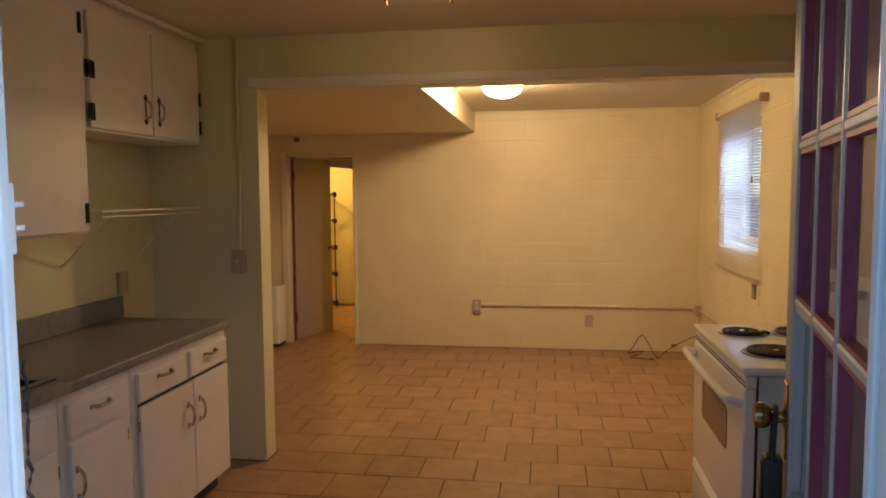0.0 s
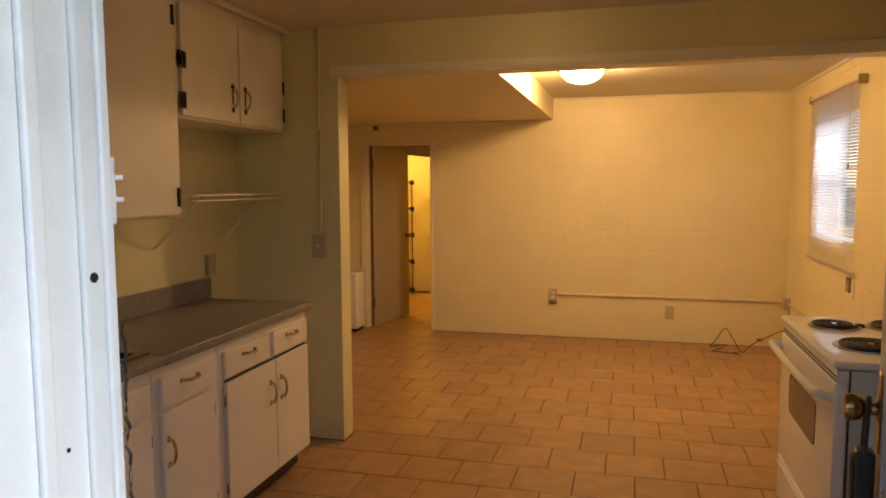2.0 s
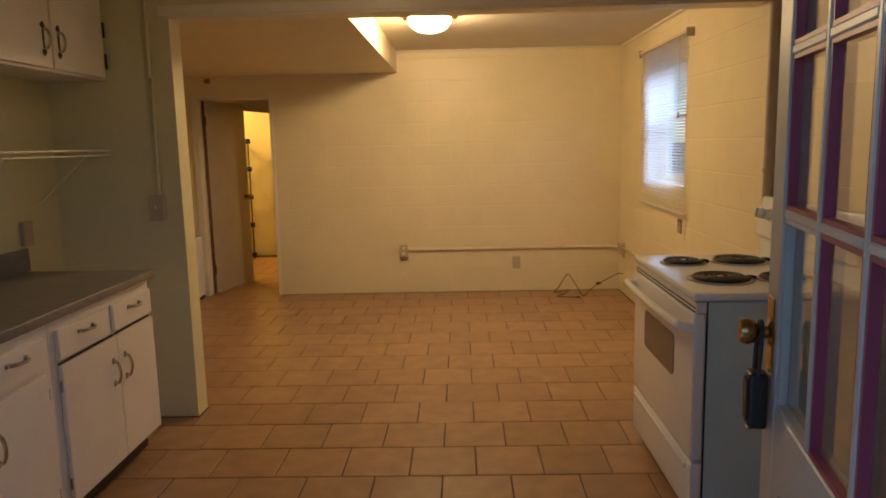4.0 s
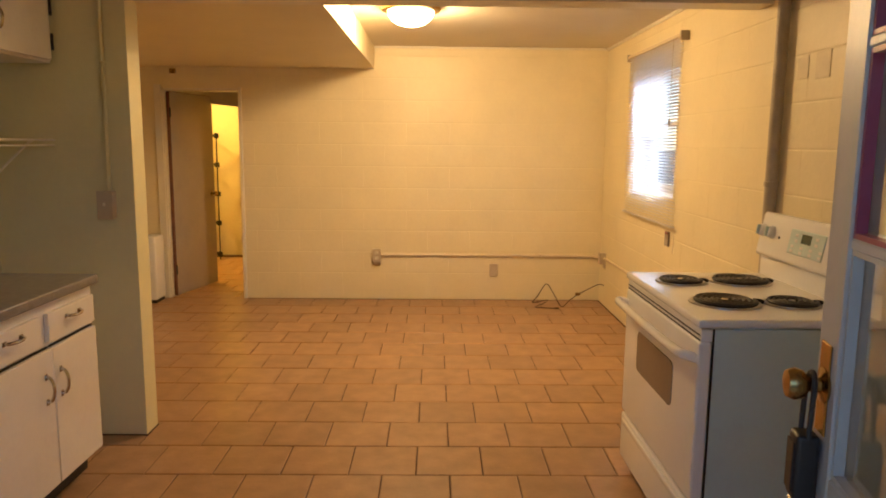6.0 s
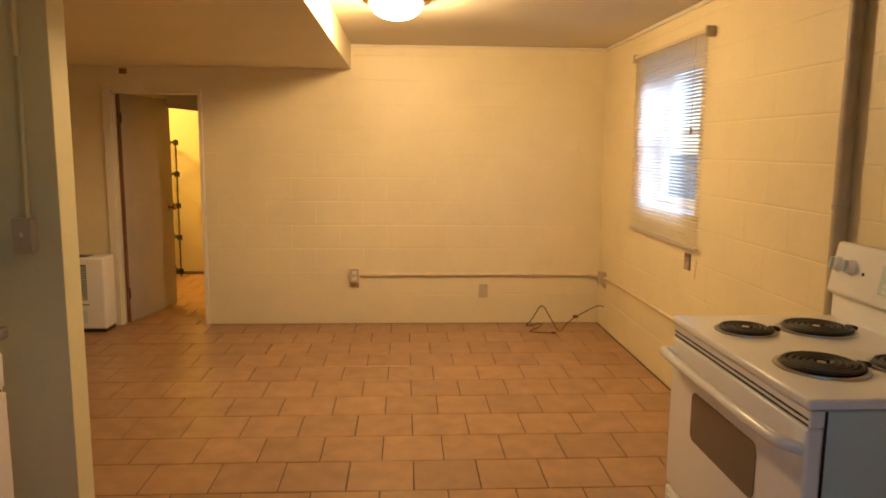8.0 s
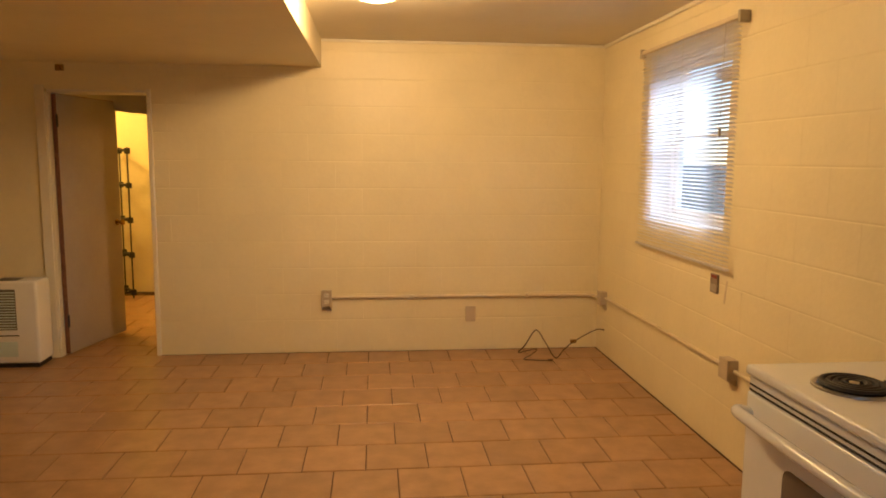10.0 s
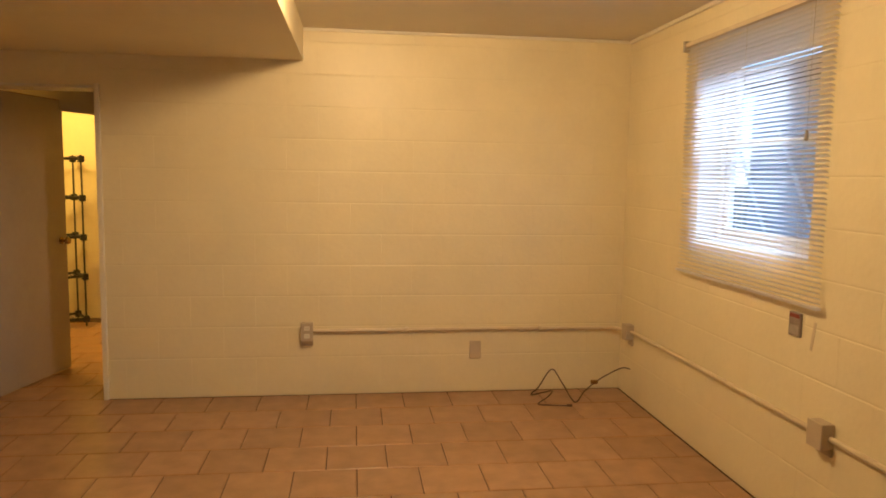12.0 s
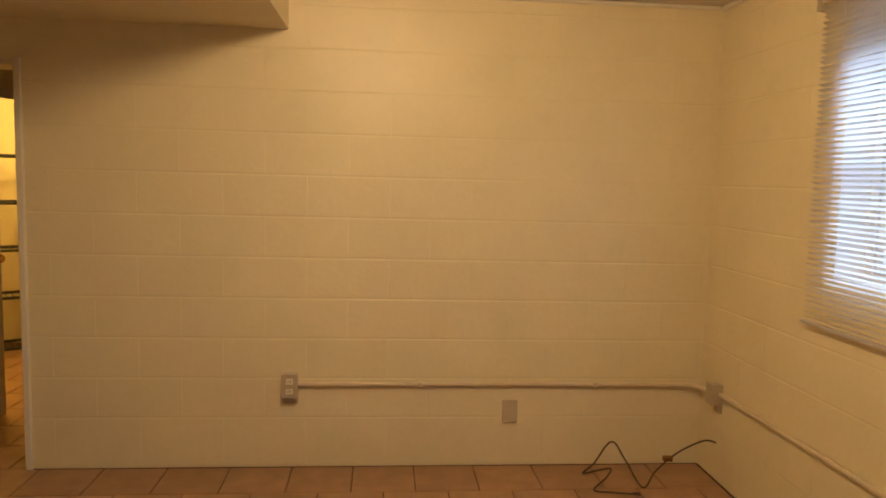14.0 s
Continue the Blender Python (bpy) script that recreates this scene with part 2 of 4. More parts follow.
solid("ceiling_living", cl, M_CEIL, "off-white painted ceiling", "ceiling")
ck = B()
box(ck, XK - 0.15, XR + 0.004, Y1, BEAM0 + 0.002, CK, 2.6)
solid("ceiling_kitchen", ck, M_CEIL, "off-white painted kitchen ceiling", "ceiling")
so = B()
box(so, XW, SOFX, BEAM1 - 0.002, YN + 0.004, SOFZ, CL + 0.01, 0.003)
solid("soffit", so, M_WALL, "cream boxed-in soffit below the ceiling", "soffit")
roof = B()
box(roof, XW - 0.5, XR + 0.5, Y0 - 0.1, YB + 0.5, 2.601, 2.75)
solid("roof", roof, M_CEIL, "flat slab over the rooms", "roof")
ws = B()
OX0, OX1, OZ = -0.397, 0.64, 2.05
box(ws, XW - 0.2, OX0, Y0, Y1, -0.05, 2.6)
box(ws, OX1, XR + 0.004, Y0, Y1, -0.05, 2.6)
box(ws, OX0, OX1, Y0, Y1, OZ, 2.6)
wall_south = solid("wall_south", ws, M_KWALL, "painted wall round the entrance", "wall")

# back room behind the open door
br = B()
box(br, XW - 0.2, 0.0, YB, YB + 0.2, -0.05, 2.6)
box(br, -0.6, -0.4, YN + 0.2, YB, -0.05, 2.6)
solid("wall_back_room", br, M_WALL, "cream painted back room walls", "wall")
bc = B()
box(bc, XW, -0.6, YN + 0.2, YB, 2.2, 2.6)
solid("ceiling_back_room", bc, M_CEIL, "painted back room ceiling", "ceiling")

# a sloping board added just behind the door; its unlit face makes the dark wedge
st = B()
vs = [(-2.75, 1.905), (-1.0, 1.735), (-1.0, 2.2), (-2.75, 2.2)]
lo = [st.verts.new((x, 7.88, z)) for x, z in vs]
hi = [st.verts.new((x, 7.92, z)) for x, z in vs]
st.faces.new(lo)
st.faces.new(hi[::-1])
for k in range(4):
    st.faces.new((lo[k], lo[(k + 1) % 4], hi[(k + 1) % 4], hi[k]))
solid("dark_wedge_board", st, M_LEAF, "dull sloping board added for the dark wedge above the lit room", "stringer")

# small mouldings where walls meet the ceilings
cm = B()
box(cm, XR - 0.022, XR - 0.0005, BEAM1 + 0.008, YN - 0.001, CL - 0.025, CL - 0.001, 0.007)
box(cm, SOFX + 0.001, XR - 0.023, YN - 0.016, YN - 0.0005, CL - 0.02, CL - 0.001, 0.006)
box(cm, XK + 0.34, XK + 0.362, Y1 + 0.002, BEAM0 - 0.002, CK - 0.03, CK - 0.001, 0.008)
solid("crown_trim", cm, M_TRIM, "thin cream moulding along the ceiling", "trim")

# casing of the inner doorway
dc = B()
box(dc, DX0 - 0.062, DX0 + 0.004, YN - 0.016, YN + 0.003, 0.0, DZ + 0.05, 0.005)
box(dc, DX0, DX0 + 0.016, YN + 0.003, YN + 0.2, 0.0, DZ, 0.003)
box(dc, DX1 - 0.02, DX1 + 0.012, YN - 0.014, YN + 0.2, 0.0, DZ + 0.03, 0.006)
box(dc, DX0 + 0.017, DX1 - 0.021, YN - 0.002, YN + 0.2, DZ, DZ + 0.019, 0.003)
solid("door_frame", dc, M_TRIM, "cream painted door casing with worn edges", "door frame")


# ---- hardware ----
def bow_pull(parent, at, upright, material=M_NICKEL, length=0.10, plate=False):
    """A bow handle; its face normal is +x and it runs along y, or along z if upright."""
    h = length / 2
    bm = tube(B(), curve_pts([(0.0, -h, 0), (0.016, -h * 0.92, 0), (0.027, -h * 0.5, 0), (0.030, 0, 0), (0.027, h * 0.5, 0), (0.016, h * 0.92, 0), (0.0, h, 0)], 4), 0.0066, 8)
    for s in (-1, 1):
        box(bm, 0.0, 0.004, s * h - 0.013, s * h + 0.013, -0.009, 0.009, 0.0018, 1)
    grip = part("handle", bm, material, parent, "worn nickel bow pull", True, Matrix.Translation(at) @ (pose(0, 0, 0, 90, 0, 0) if upright else Matrix()))
    if plate:
        bm = box(B(), -0.0005, 0.0022, -h - 0.008, h + 0.008, -0.007, 0.007, 0.001, 1)
        for s in (-1, 1):
            bmesh.ops.create_cone(bm, cap_ends=True, segments=4, radius1=0.019, radius2=0.015, depth=0.005, matrix=pose(0.002, s * (h + 0.014), 0, 0, 90, 0))
        part("backplate", bm, M_BLACK, grip, "black pointed backplate")
    return grip


def h_hinge(parent, at, w=0.045, h=0.07):
    bm = box(B(), 0, 0.003, -w / 2, w / 2, -h * 0.3, h * 0.3, 0.001, 1)
    for s in (-1, 1):
        box(bm, 0, 0.003, s * w * 0.32 - w * 0.18, s * w * 0.32 + w * 0.18, -h / 2, h / 2, 0.001, 1)
    rod(bm, (0.004, 0, -h / 2), (0.004, 0, h / 2), 0.0045, 8)
    for sy in (-1, 1):
        for sz in (-1, 1):
            rod(bm, (0.002, sy * w * 0.32, sz * h * 0.32), (0.0055, sy * w * 0.32, sz * h * 0.32), 0.003, 6)
    return part("hinge", bm, M_BLACK, parent, "black cabinet hinge", False, Matrix.Translation(at))


def panel(bm, x, y0, y1, z0, z1, t=0.019):
    return box(bm, x, x + t, y0, y1, z0, z1, 0.005, 2)


# ---- kitchen base cabinets ----
FX = -1.40


def base_cabinet(y0, y1, drawers, doors, label):
    c = thing("base_cabinet", label, "cabinet", (XK, y0, 0), "kitchen base cabinets")
    w, d = y1 - y0, FX - XK
    bm = box(B(), 0.002, d, 0.001, w - 0.001, 0.10, 0.851, 0.003, 1)
    box(bm, 0.002, d - 0.07, 0.003, w - 0.003, 0.0, 0.101)
    part("body", bm, M_CAB, c)
    bm = box(B(), d - 0.0695, d - 0.062, 0.002, w - 0.002, 0.002, 0.099)
    part("toe_kick", bm, M_BLACK, c, "dark recessed toe kick")
    for a, b in drawers:
        dr = part("drawer", panel(B(), d + 0.001, a - y0, b - y0, 0.69, 0.808), M_CAB, c)
        bow_pull(dr, (d + 0.020, (a + b) / 2 - y0, 0.768), False)
    for a, b, hy, hinge in doors:
        do = part("door", panel(B(), d + 0.001, a - y0, b - y0, 0.115, 0.668), M_CAB, c)
        bow_pull(do, (d + 0.020, hy - y0, 0.52), True)
        # near-black strip on the face stands for the shadow above the doors
        if len(drawers) == 2:
            part("slit_shadow", box(B(), d + 0.0005, d + 0.006, a - y0 + 0.004, b - y0 - 0.004, 0.6695, 0.677), M_DARK, do, "dark strip standing for the shadow above the door")
        for z in (0.2, 0.59):
            part("hinge", rod(B(), (d + 0.012, hinge - y0, z - 0.022), (d + 0.012, hinge - y0, z + 0.022), 0.005, 8), M_NICKEL, do)
    return c


base_cabinet(2.72, 3.565, [(2.755, 3.135), (3.18, 3.545)], [(2.76, 3.19, 3.135, 2.754), (3.198, 3.55, 3.242, 3.556)], "white painted base cabinet with two drawers and two doors")
base_cabinet(2.295, 2.718, [(2.33, 2.665)], [(2.33, 2.665, 2.352, 2.672)], "white painted narrow base cabinet with one drawer")
base_cabinet(1.56, 2.293, [(1.59, 2.26)], [(1.59, 1.92, 1.87, 1.583), (1.93, 2.26, 1.98, 2.267)], "white painted sink base cabinet")
base_cabinet(0.93, 1.558, [(0.96, 1.52)], [(0.96, 1.52, 1.02, 1.527)], "white painted end base cabinet beside the entrance")

wt = thing("worktop", "grey-brown laminate worktop with a rounded front edge", "worktop", (XK, 0.92, 0.853))
bm = box(B(), 0.001, 0.634, 0.0, 0.57, 0.0, 0.04, 0.008, 3)
box(bm, 0.001, 0.634, 1.41, 2.65, 0.0, 0.04, 0.008, 3)
box(bm, 0.001, 0.10, 0.565, 1.415, 0.002, 0.04)
box(bm, 0.535, 0.634, 0.565, 1.415, 0.002, 0.04, 0.006, 2)
part("slab", bm, M_COUNTER, wt, "", True)
part("backsplash", box(B(), 0.001, 0.022, 0.0, 2.67, 0.041, 0.152, 0.004, 2), M_COUNTER, wt)
M_SINK = mat("sink_enamel", (0.05, 0.042, 0.038), 0.25, 0.15, 8.0)
sink = thing("sink", "dark brown sink set in the worktop", "sink", (XK + 0.32, 1.91, 0.883))
bm = B()
for x0, x1, y0, y1 in ((-0.24, 0.24, -0.44, -0.40), (-0.24, 0.24, 0.40, 0.44), (-0.24, -0.2, -0.40, 0.40), (0.2, 0.24, -0.40, 0.40)):
    box(bm, x0, x1, y0, y1, 0.011, 0.016, 0.002, 1)
part("rim", bm, M_SINK, sink)
bm = B()
for x0, x1, y0, y1 in ((-0.2, 0.2, -0.40, -0.395), (-0.2, 0.2, 0.395, 0.40), (-0.2, -0.195, -0.395, 0.395), (0.195, 0.2, -0.395, 0.395)):
    box(bm, x0, x1, y0, y1, -0.02, 0.0115)
box(bm, -0.2, 0.2, -0.4, 0.4, -0.026, -0.0205)
part("basin", bm, M_SINK, sink)

# ---- kitchen wall cabinets ----
UX = -1.692


def wall_cabinet(y0, y1, z0, doors, label):
    c = thing("wall_cabinet", label, "cabinet", (XK, y0, z0), "kitchen wall cabinets")
    w, d, h = y1 - y0, UX - XK, CK - 0.004 - z0
    part("body", box(B(), 0.002, d, 0.001, w - 0.001, 0.0, h, 0.003, 1), M_CAB, c)
    for a, b, top in doors:
        part("door", panel(B(), d + 0.001, a - y0, b - y0, 0.012, top - z0), M_CAB, c)
    return c, d


c, d = wall_cabinet(2.00, 2.918, 1.375, [(2.02, 2.903, 2.37)], "tall white painted wall cabinet with black hinges")
h_hinge(c, (d + 0.021, 2.886 - 2.0, 1.465 - 1.375), 0.024, 0.085)
h_hinge(c, (d + 0.021, 2.886 - 2.0, 2.26 - 1.375), 0.024, 0.085)
c, d = wall_cabinet(2.920, 3.925, 1.82, [(2.945, 3.425, 2.33), (3.437, 3.90, 2.33)], "short white painted wall cabinet with two doors")
for y, z, w in ((2.942, 2.08, 0.066), (2.944, 1.90, 0.05), (3.903, 2.07, 0.022), (3.903, 1.915, 0.022)):
    h_hinge(c, (d + 0.021, y - 2.92, z - 1.82), w, 0.075)
for y in (3.365, 3.485):
    bow_pull(c, (d + 0.020, y - 2.92, 1.955 - 1.82), True, M_NICKEL, 0.085, True)
wall_cabinet(1.10, 1.998, 1.375, [(1.12, 1.98, 2.37)], "tall white painted wall cabinet near the entrance")

# wire shelf below the short cabinet
ws_ = thing("wire_shelf", "cream wire shelf on slanted wall brackets", "shelf", (XK, 3.0, 1.468))
bm = B()
for x in (0.006, 0.10, 0.20, 0.30):
    rod(bm, (x, 0.03, 0), (x, 0.92, 0), 0.0035 if x < 0.3 else 0.005, 8)
rod(bm, (0.30, 0.03, -0.025), (0.30, 0.92, -0.025), 0.004, 8)
for k in range(36):
    rod(bm, (0.006, 0.04 + k * 0.0248, 0.003), (0.30, 0.04 + k * 0.0248, 0.003), 0.0016, 5)
part("wire_deck", bm, M_TRIM, ws_)
for y in (0.13, 0.74):
    part("bracket", tube(B(), [(0.004, y, -0.26), (0.02, y, -0.255), (0.28, y, -0.012), (0.298, y, -0.003)], 0.006, 8), M_TRIM, ws_)


# ---- electrical fittings ----
def outlet_box(at, turn, label, sockets=True, depth=0.05, w=0.075, h=0.115, lower=0.0):
    """Face normal is -y before the turn."""
    o = thing("outlet", label, "outlet", Matrix.Translation(at) @ pose(0, 0, 0, 0, 0, turn))
    part("box", box(B(), -w / 2, w / 2, -depth, -0.0005, -h / 2, h / 2, 0.004, 2), M_PLATE, o)
    part("cover_plate", box(B(), -w / 2 - 0.002, w / 2 + 0.002, -depth - 0.006, -depth - 0.0005, -h / 2 - 0.002, h / 2 + 0.002, 0.002, 1), M_PLATE, o)
    if sockets:
        for z in (-0.025, 0.025):
            sk = part("socket", box(B(), -0.017, 0.017, -depth - 0.009, -depth - 0.0062, z - 0.014, z + 0.014, 0.003, 2), M_TRIM, o)
            bm = B()
            for x in (-0.006, 0.006):
                box(bm, x - 0.0012, x + 0.0012, -depth - 0.0097, -depth - 0.009, z - 0.005, z + 0.006)
            part("slot", bm, M_BLACK, sk)
    if lower:
        part("lower_plate", box(B(), -w / 2, w / 2, -0.012, -0.0005, -h / 2 - lower, -h / 2 - 0.0025, 0.002, 1), M_PLATE, o, "dull plate below")
    return o


outlet_box((-0.44, YN, 0.43), 0, "surface-mounted ivory outlet at the end of a conduit", lower=0.04)
outlet_box((0.662, YN, 0.29), 0, "dull blank cover plate low on the block wall", False, 0.006, 0.072, 0.115)
outlet_box((XR, 6.93, 0.44), -90, "conduit corner box with a dull plate", False, 0.05, 0.07, 0.10, 0.04)
outlet_box((XR, 4.99, 0.47), -90, "surface-mounted outlet box on the window wall", False, 0.05, 0.085, 0.1, 0.03)
outlet_box((XK, 3.60, 1.075), 90, "ivory outlet above the worktop", False, 0.02, 0.07, 0.115)
sw = outlet_box((-1.46, BEAM0, 1.165), 0, "surface-mounted ivory light switch box", False, 0.045, 0.07, 0.13)
part("toggle", box(B(), -0.005, 0.005, -0.062, -0.051, -0.004, 0.012, 0.002, 1), M_TRIM, sw)

cd = thing("conduit", "painted conduit running low along the block walls", "conduit", (0, YN, 0.43))
bm = tube(B(), curve_pts([(-0.41, -0.016, 0), (0.6, -0.015, 0.002), (1.5, -0.016, -0.001), (1.56, -0.017, -0.002), (1.61, -0.05, 0.002), (1.638, -0.165, 0.008)], 6), 0.0115, 10)
part("tube", bm, M_CONDUIT, cd, "", True)
bm = tube(B(), [(XR - 0.016, -0.235, 0.014), (XR - 0.015, -1.1, 0.026), (XR - 0.016, -2.095, 0.034)], 0.0115, 10)
part("tube", bm, M_CONDUIT, cd, "", True)
bm = tube(B(), [(XR - 0.016, -2.185, 0.034), (XR - 0.015, -3.0, 0.036), (XR - 0.016, -3.6, 0.036)], 0.0115, 10)
part("tube", bm, M_CONDUIT, cd, "", True)
for x in (0.2, 1.1):
    part("strap", box(B(), x - 0.012, x + 0.012, -0.03, -0.001, -0.014, 0.016, 0.003, 1), M_CONDUIT, cd)
sc = thing("switch_conduit", "painted conduit rising from the light switch", "conduit", (-1.45, BEAM0, 1.23))
part("tube", tube(B(), [(0, -0.014, 0), (0.002, -0.014, 0.6), (0.0, -0.014, 1.17)], 0.011, 10), M_KWALL, sc, "", True)

rp = thing("riser_pipe", "dull grey riser pipe beside the stove", "pipe", (XR - 0.033, 3.745, 0))
part("pipe", rod(B(), (0, 0, 0.0), (0, 0, CK), 0.027, 20), M_PIPE, rp, "", True)
for z in (1.3, 2.2):
    part("clamp", lathe(B(), [(0.0275, z - 0.012), (0.031, z - 0.01), (0.031, z + 0.01), (0.0275, z + 0.012)], 20), M_PIPE, rp)
rc = thing("wall_conduit", "thin cream conduit beside the riser pipe", "conduit", (XR - 0.012, 3.815, 0.9))
part("tube", tube(B(), [(0, 0, 0.0), (0, 0.003, 0.7), (0, 0, CK - 0.9)], 0.010, 8), M_CONDUIT, rc, "", True)

# ---- ceiling lamps ----
lamp = thing("ceiling_lamp", "lit flush ceiling lamp with a white glass dome", "lamp", (LAMP_X, LAMP_Y, CL))
part("pan", lathe(B(), [(0.0, -0.0005), (0.195, -0.0005), (0.198, -0.008), (0.19, -0.02), (0.165, -0.026), (0.16, -0.02), (0.0, -0.018)], 40), M_BRASS, lamp, "thin brass rim", True)
dome = part("glass_dome", lathe(B(), [(0.0001, -0.118), (0.045, -0.116), (0.09, -0.103), (0.125, -0.08), (0.147, -0.05), (0.152, -0.024)], 40), M_LAMPGLASS, lamp, "glowing frosted glass dome", True)
dome.visible_shadow = False
kl = thing("kitchen_ceiling_lamp", "lit kitchen ceiling lamp with brass clips", "lamp", (-0.27, 3.06, CK))
part("pan", lathe(B(), [(0.0, -0.0005), (0.13, -0.0005), (0.132, -0.015), (0.0, -0.016)], 32), M_BRASS, kl, "brass ceiling plate", True)
kd = part("glass_bowl", lathe(B(), [(0.0001, -0.052), (0.06, -0.05), (0.10, -0.042), (0.12, -0.028), (0.124, -0.017)], 32), glow_mat("dim_lamp_glass", (1.0, 0.66, 0.3), 1.2), kl, "frosted glass bowl", True)
kd.visible_shadow = False
for s in (-1, 1):
    bm = tube(B(), curve_pts([(s * 0.125, 0.03, -0.012), (s * 0.137, 0.04, -0.03), (s * 0.138, 0.045, -0.06), (s * 0.136, 0.045, -0.084)], 5), 0.008, 8)
    part("clip", bm, M_BRASS, kl, "brass clip", True)

# ---- stove ----
SX0, SX1, SY0, SY1, SZ = 0.965, 1.565, 2.735, 3.62, 0.91
stove = thing("stove", "white electric range with four black coil burners", "stove", (SX0, SY0, 0))
SW, SD = SY1 - SY0, SX1 - SX0
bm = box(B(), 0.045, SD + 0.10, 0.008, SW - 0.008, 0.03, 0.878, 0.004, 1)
part("body", bm, M_STEEL_SIDE, stove, "grey-white side panels with daylight's blue put into the colour")
for x in (0.08, SD + 0.05):
    for y in (0.05, SW - 0.05):
        part("foot", rod(B(), (x, y, 0.0), (x, y, 0.031), 0.018, 10), M_BLACK, stove)
bm = box(B(), -0.006, SD + 0.10, 0.0, SW, 0.882, SZ, 0.011, 3)
part("cooktop", bm, M_ENAMEL, stove, "white enamel cooktop", True)
part("vent_trim", box(B(), 0.006, 0.044, 0.006, SW - 0.006, 0.835, 0.878, 0.004, 2), M_ENAMEL, stove)
for z in (0.838, 0.853):
    part("dark_gap", box(B(), 0.0035, 0.0055, 0.012, SW - 0.012, z, z + 0.005), M_BLACK, stove)
door = part("oven_door", box(B(), 0.0, 0.043, 0.004, SW - 0.004, 0.275, 0.834, 0.010, 3), M_ENAMEL, stove, "white oven door", True)
bm = B()
oy0, oy1, oz0, oz1, orr = 0.235, SW - 0.205, 0.525, 0.695, 0.028
ring = []
for cy, cz, a0 in ((oy1 - orr, oz1 - orr, 0), (oy0 + orr, oz1 - orr, 90), (oy0 + orr, oz0 + orr, 180), (oy1 - orr, oz0 + orr, 270)):
    for q in range(6):
        t_ = radians(a0 + q * 18)
        ring.append((cy + orr * math.cos(t_), cz + orr * math.sin(t_)))
front = [bm.verts.new((-0.003, y, z)) for y, z in ring]
back = [bm.verts.new((0.004, y, z)) for y, z in ring]
bm.faces.new(front)
bm.faces.new(back[::-1])
for q in range(len(ring)):
    bm.faces.new((front[q], front[(q + 1) % len(ring)], back[(q + 1) % len(ring)], back[q]))
part("oven_window", bm, M_OVENGLASS, door, "dark brown oven window", True)
hz = 0.785
bm = tube(B(), curve_pts([(0.004, 0.03, hz - 0.012), (-0.03, 0.032, hz), (-0.05, 0.06, hz + 0.004), (-0.055, 0.2, hz + 0.004), (-0.057, (SW / 2 + 0.04), hz + 0.004), (-0.055, SW - 0.2, hz + 0.004), (-0.05, SW - 0.06, hz + 0.004), (-0.03, SW - 0.032, hz), (0.004, SW - 0.03, hz - 0.012)], 6), 0.017, 12)
part("door_handle", bm, M_ENAMEL, door, "thick white bar handle", True)
dw = part("storage_drawer", box(B(), 0.0, 0.043, 0.004, SW - 0.004, 0.055, 0.262, 0.010, 3), M_ENAMEL, stove, "white drawer front", True)
part("drawer_lip", box(B(), -0.012, 0.004, 0.05, SW - 0.05, 0.225, 0.248, 0.006, 2), M_ENAMEL, dw, "", True)
part("side_gap", box(B(), 0.0432, 0.0485, 0.003, 0.0075, 0.04, 0.878), M_BLACK, stove, "dark seam beside the door")
# back guard with its controls, leaning back a little
bg = part("back_guard", box(B(), 0.0, 0.075, 0.0, SW, 0.09, 0.282, 0.018, 3), M_ENAMEL, stove, "white control panel", True, Matrix.Translation((SD - 0.055, 0, SZ)) @ pose(0, 0, 0, 0, 10, 0))
part("guard_neck", box(B(), SD - 0.012, SD + 0.06, 0.004, SW - 0.004, SZ - 0.006, SZ + 0.105, 0.006, 2), M_ENAMEL, stove, "", True)


def knob_at(y, r=0.026):
    k = part("knob", lathe(B(), [(0.0001, 0.022), (r * 0.8, 0.022), (r * 0.95, 0.018), (r, 0.004), (r * 1.15, 0.0005)], 20, pose(-0.0005, y, 0.2, 0, -90, 0)), M_ENAMEL, bg, "grey-white control knob", True)
    part("grip", box(B(), -0.034, -0.021, y - 0.005, y + 0.005, 0.2 - r * 0.8, 0.2 + r * 0.8, 0.003, 2), M_STEEL_SIDE, k)


for y in (SW - 0.04, SW - 0.118, 0.24, 0.16):
    knob_at(y)
part("pilot_light", rod(B(), (0.002, SW - 0.185, 0.185), (-0.003, SW - 0.185, 0.185), 0.006, 10), M_BLACK, bg)
cp = part("clock_panel", box(B(), -0.003, 0.004, (SW / 2 + 0.04) - 0.13, (SW / 2 + 0.04) + 0.13, 0.135, 0.235, 0.003, 1), M_STEEL_SIDE, bg, "grey clock panel")
part("display", box(B(), -0.0045, -0.0028, (SW / 2 + 0.04) - 0.035, (SW / 2 + 0.04) + 0.035, 0.185, 0.222), mat("green_display", (0.01, 0.05, 0.03), 0.2, 0.1), cp, "dark green clock display")
for k in range(4):
    for z in (0.147, 0.166):
        y = (SW / 2 + 0.04) - 0.115 + k * 0.07
        part("button", box(B(), -0.0045, -0.0028, y - 0.012, y + 0.012, z - 0.006, z + 0.006, 0.001, 1), M_ENAMEL, cp)
for sy in (-1, 1):
    for z in (0.19, 0.213):
        y = (SW / 2 + 0.04) + sy * 0.075
        part("button", box(B(), -0.0045, -0.0028, y - 0.011, y + 0.011, z - 0.006, z + 0.006, 0.001, 1), M_ENAMEL, cp)


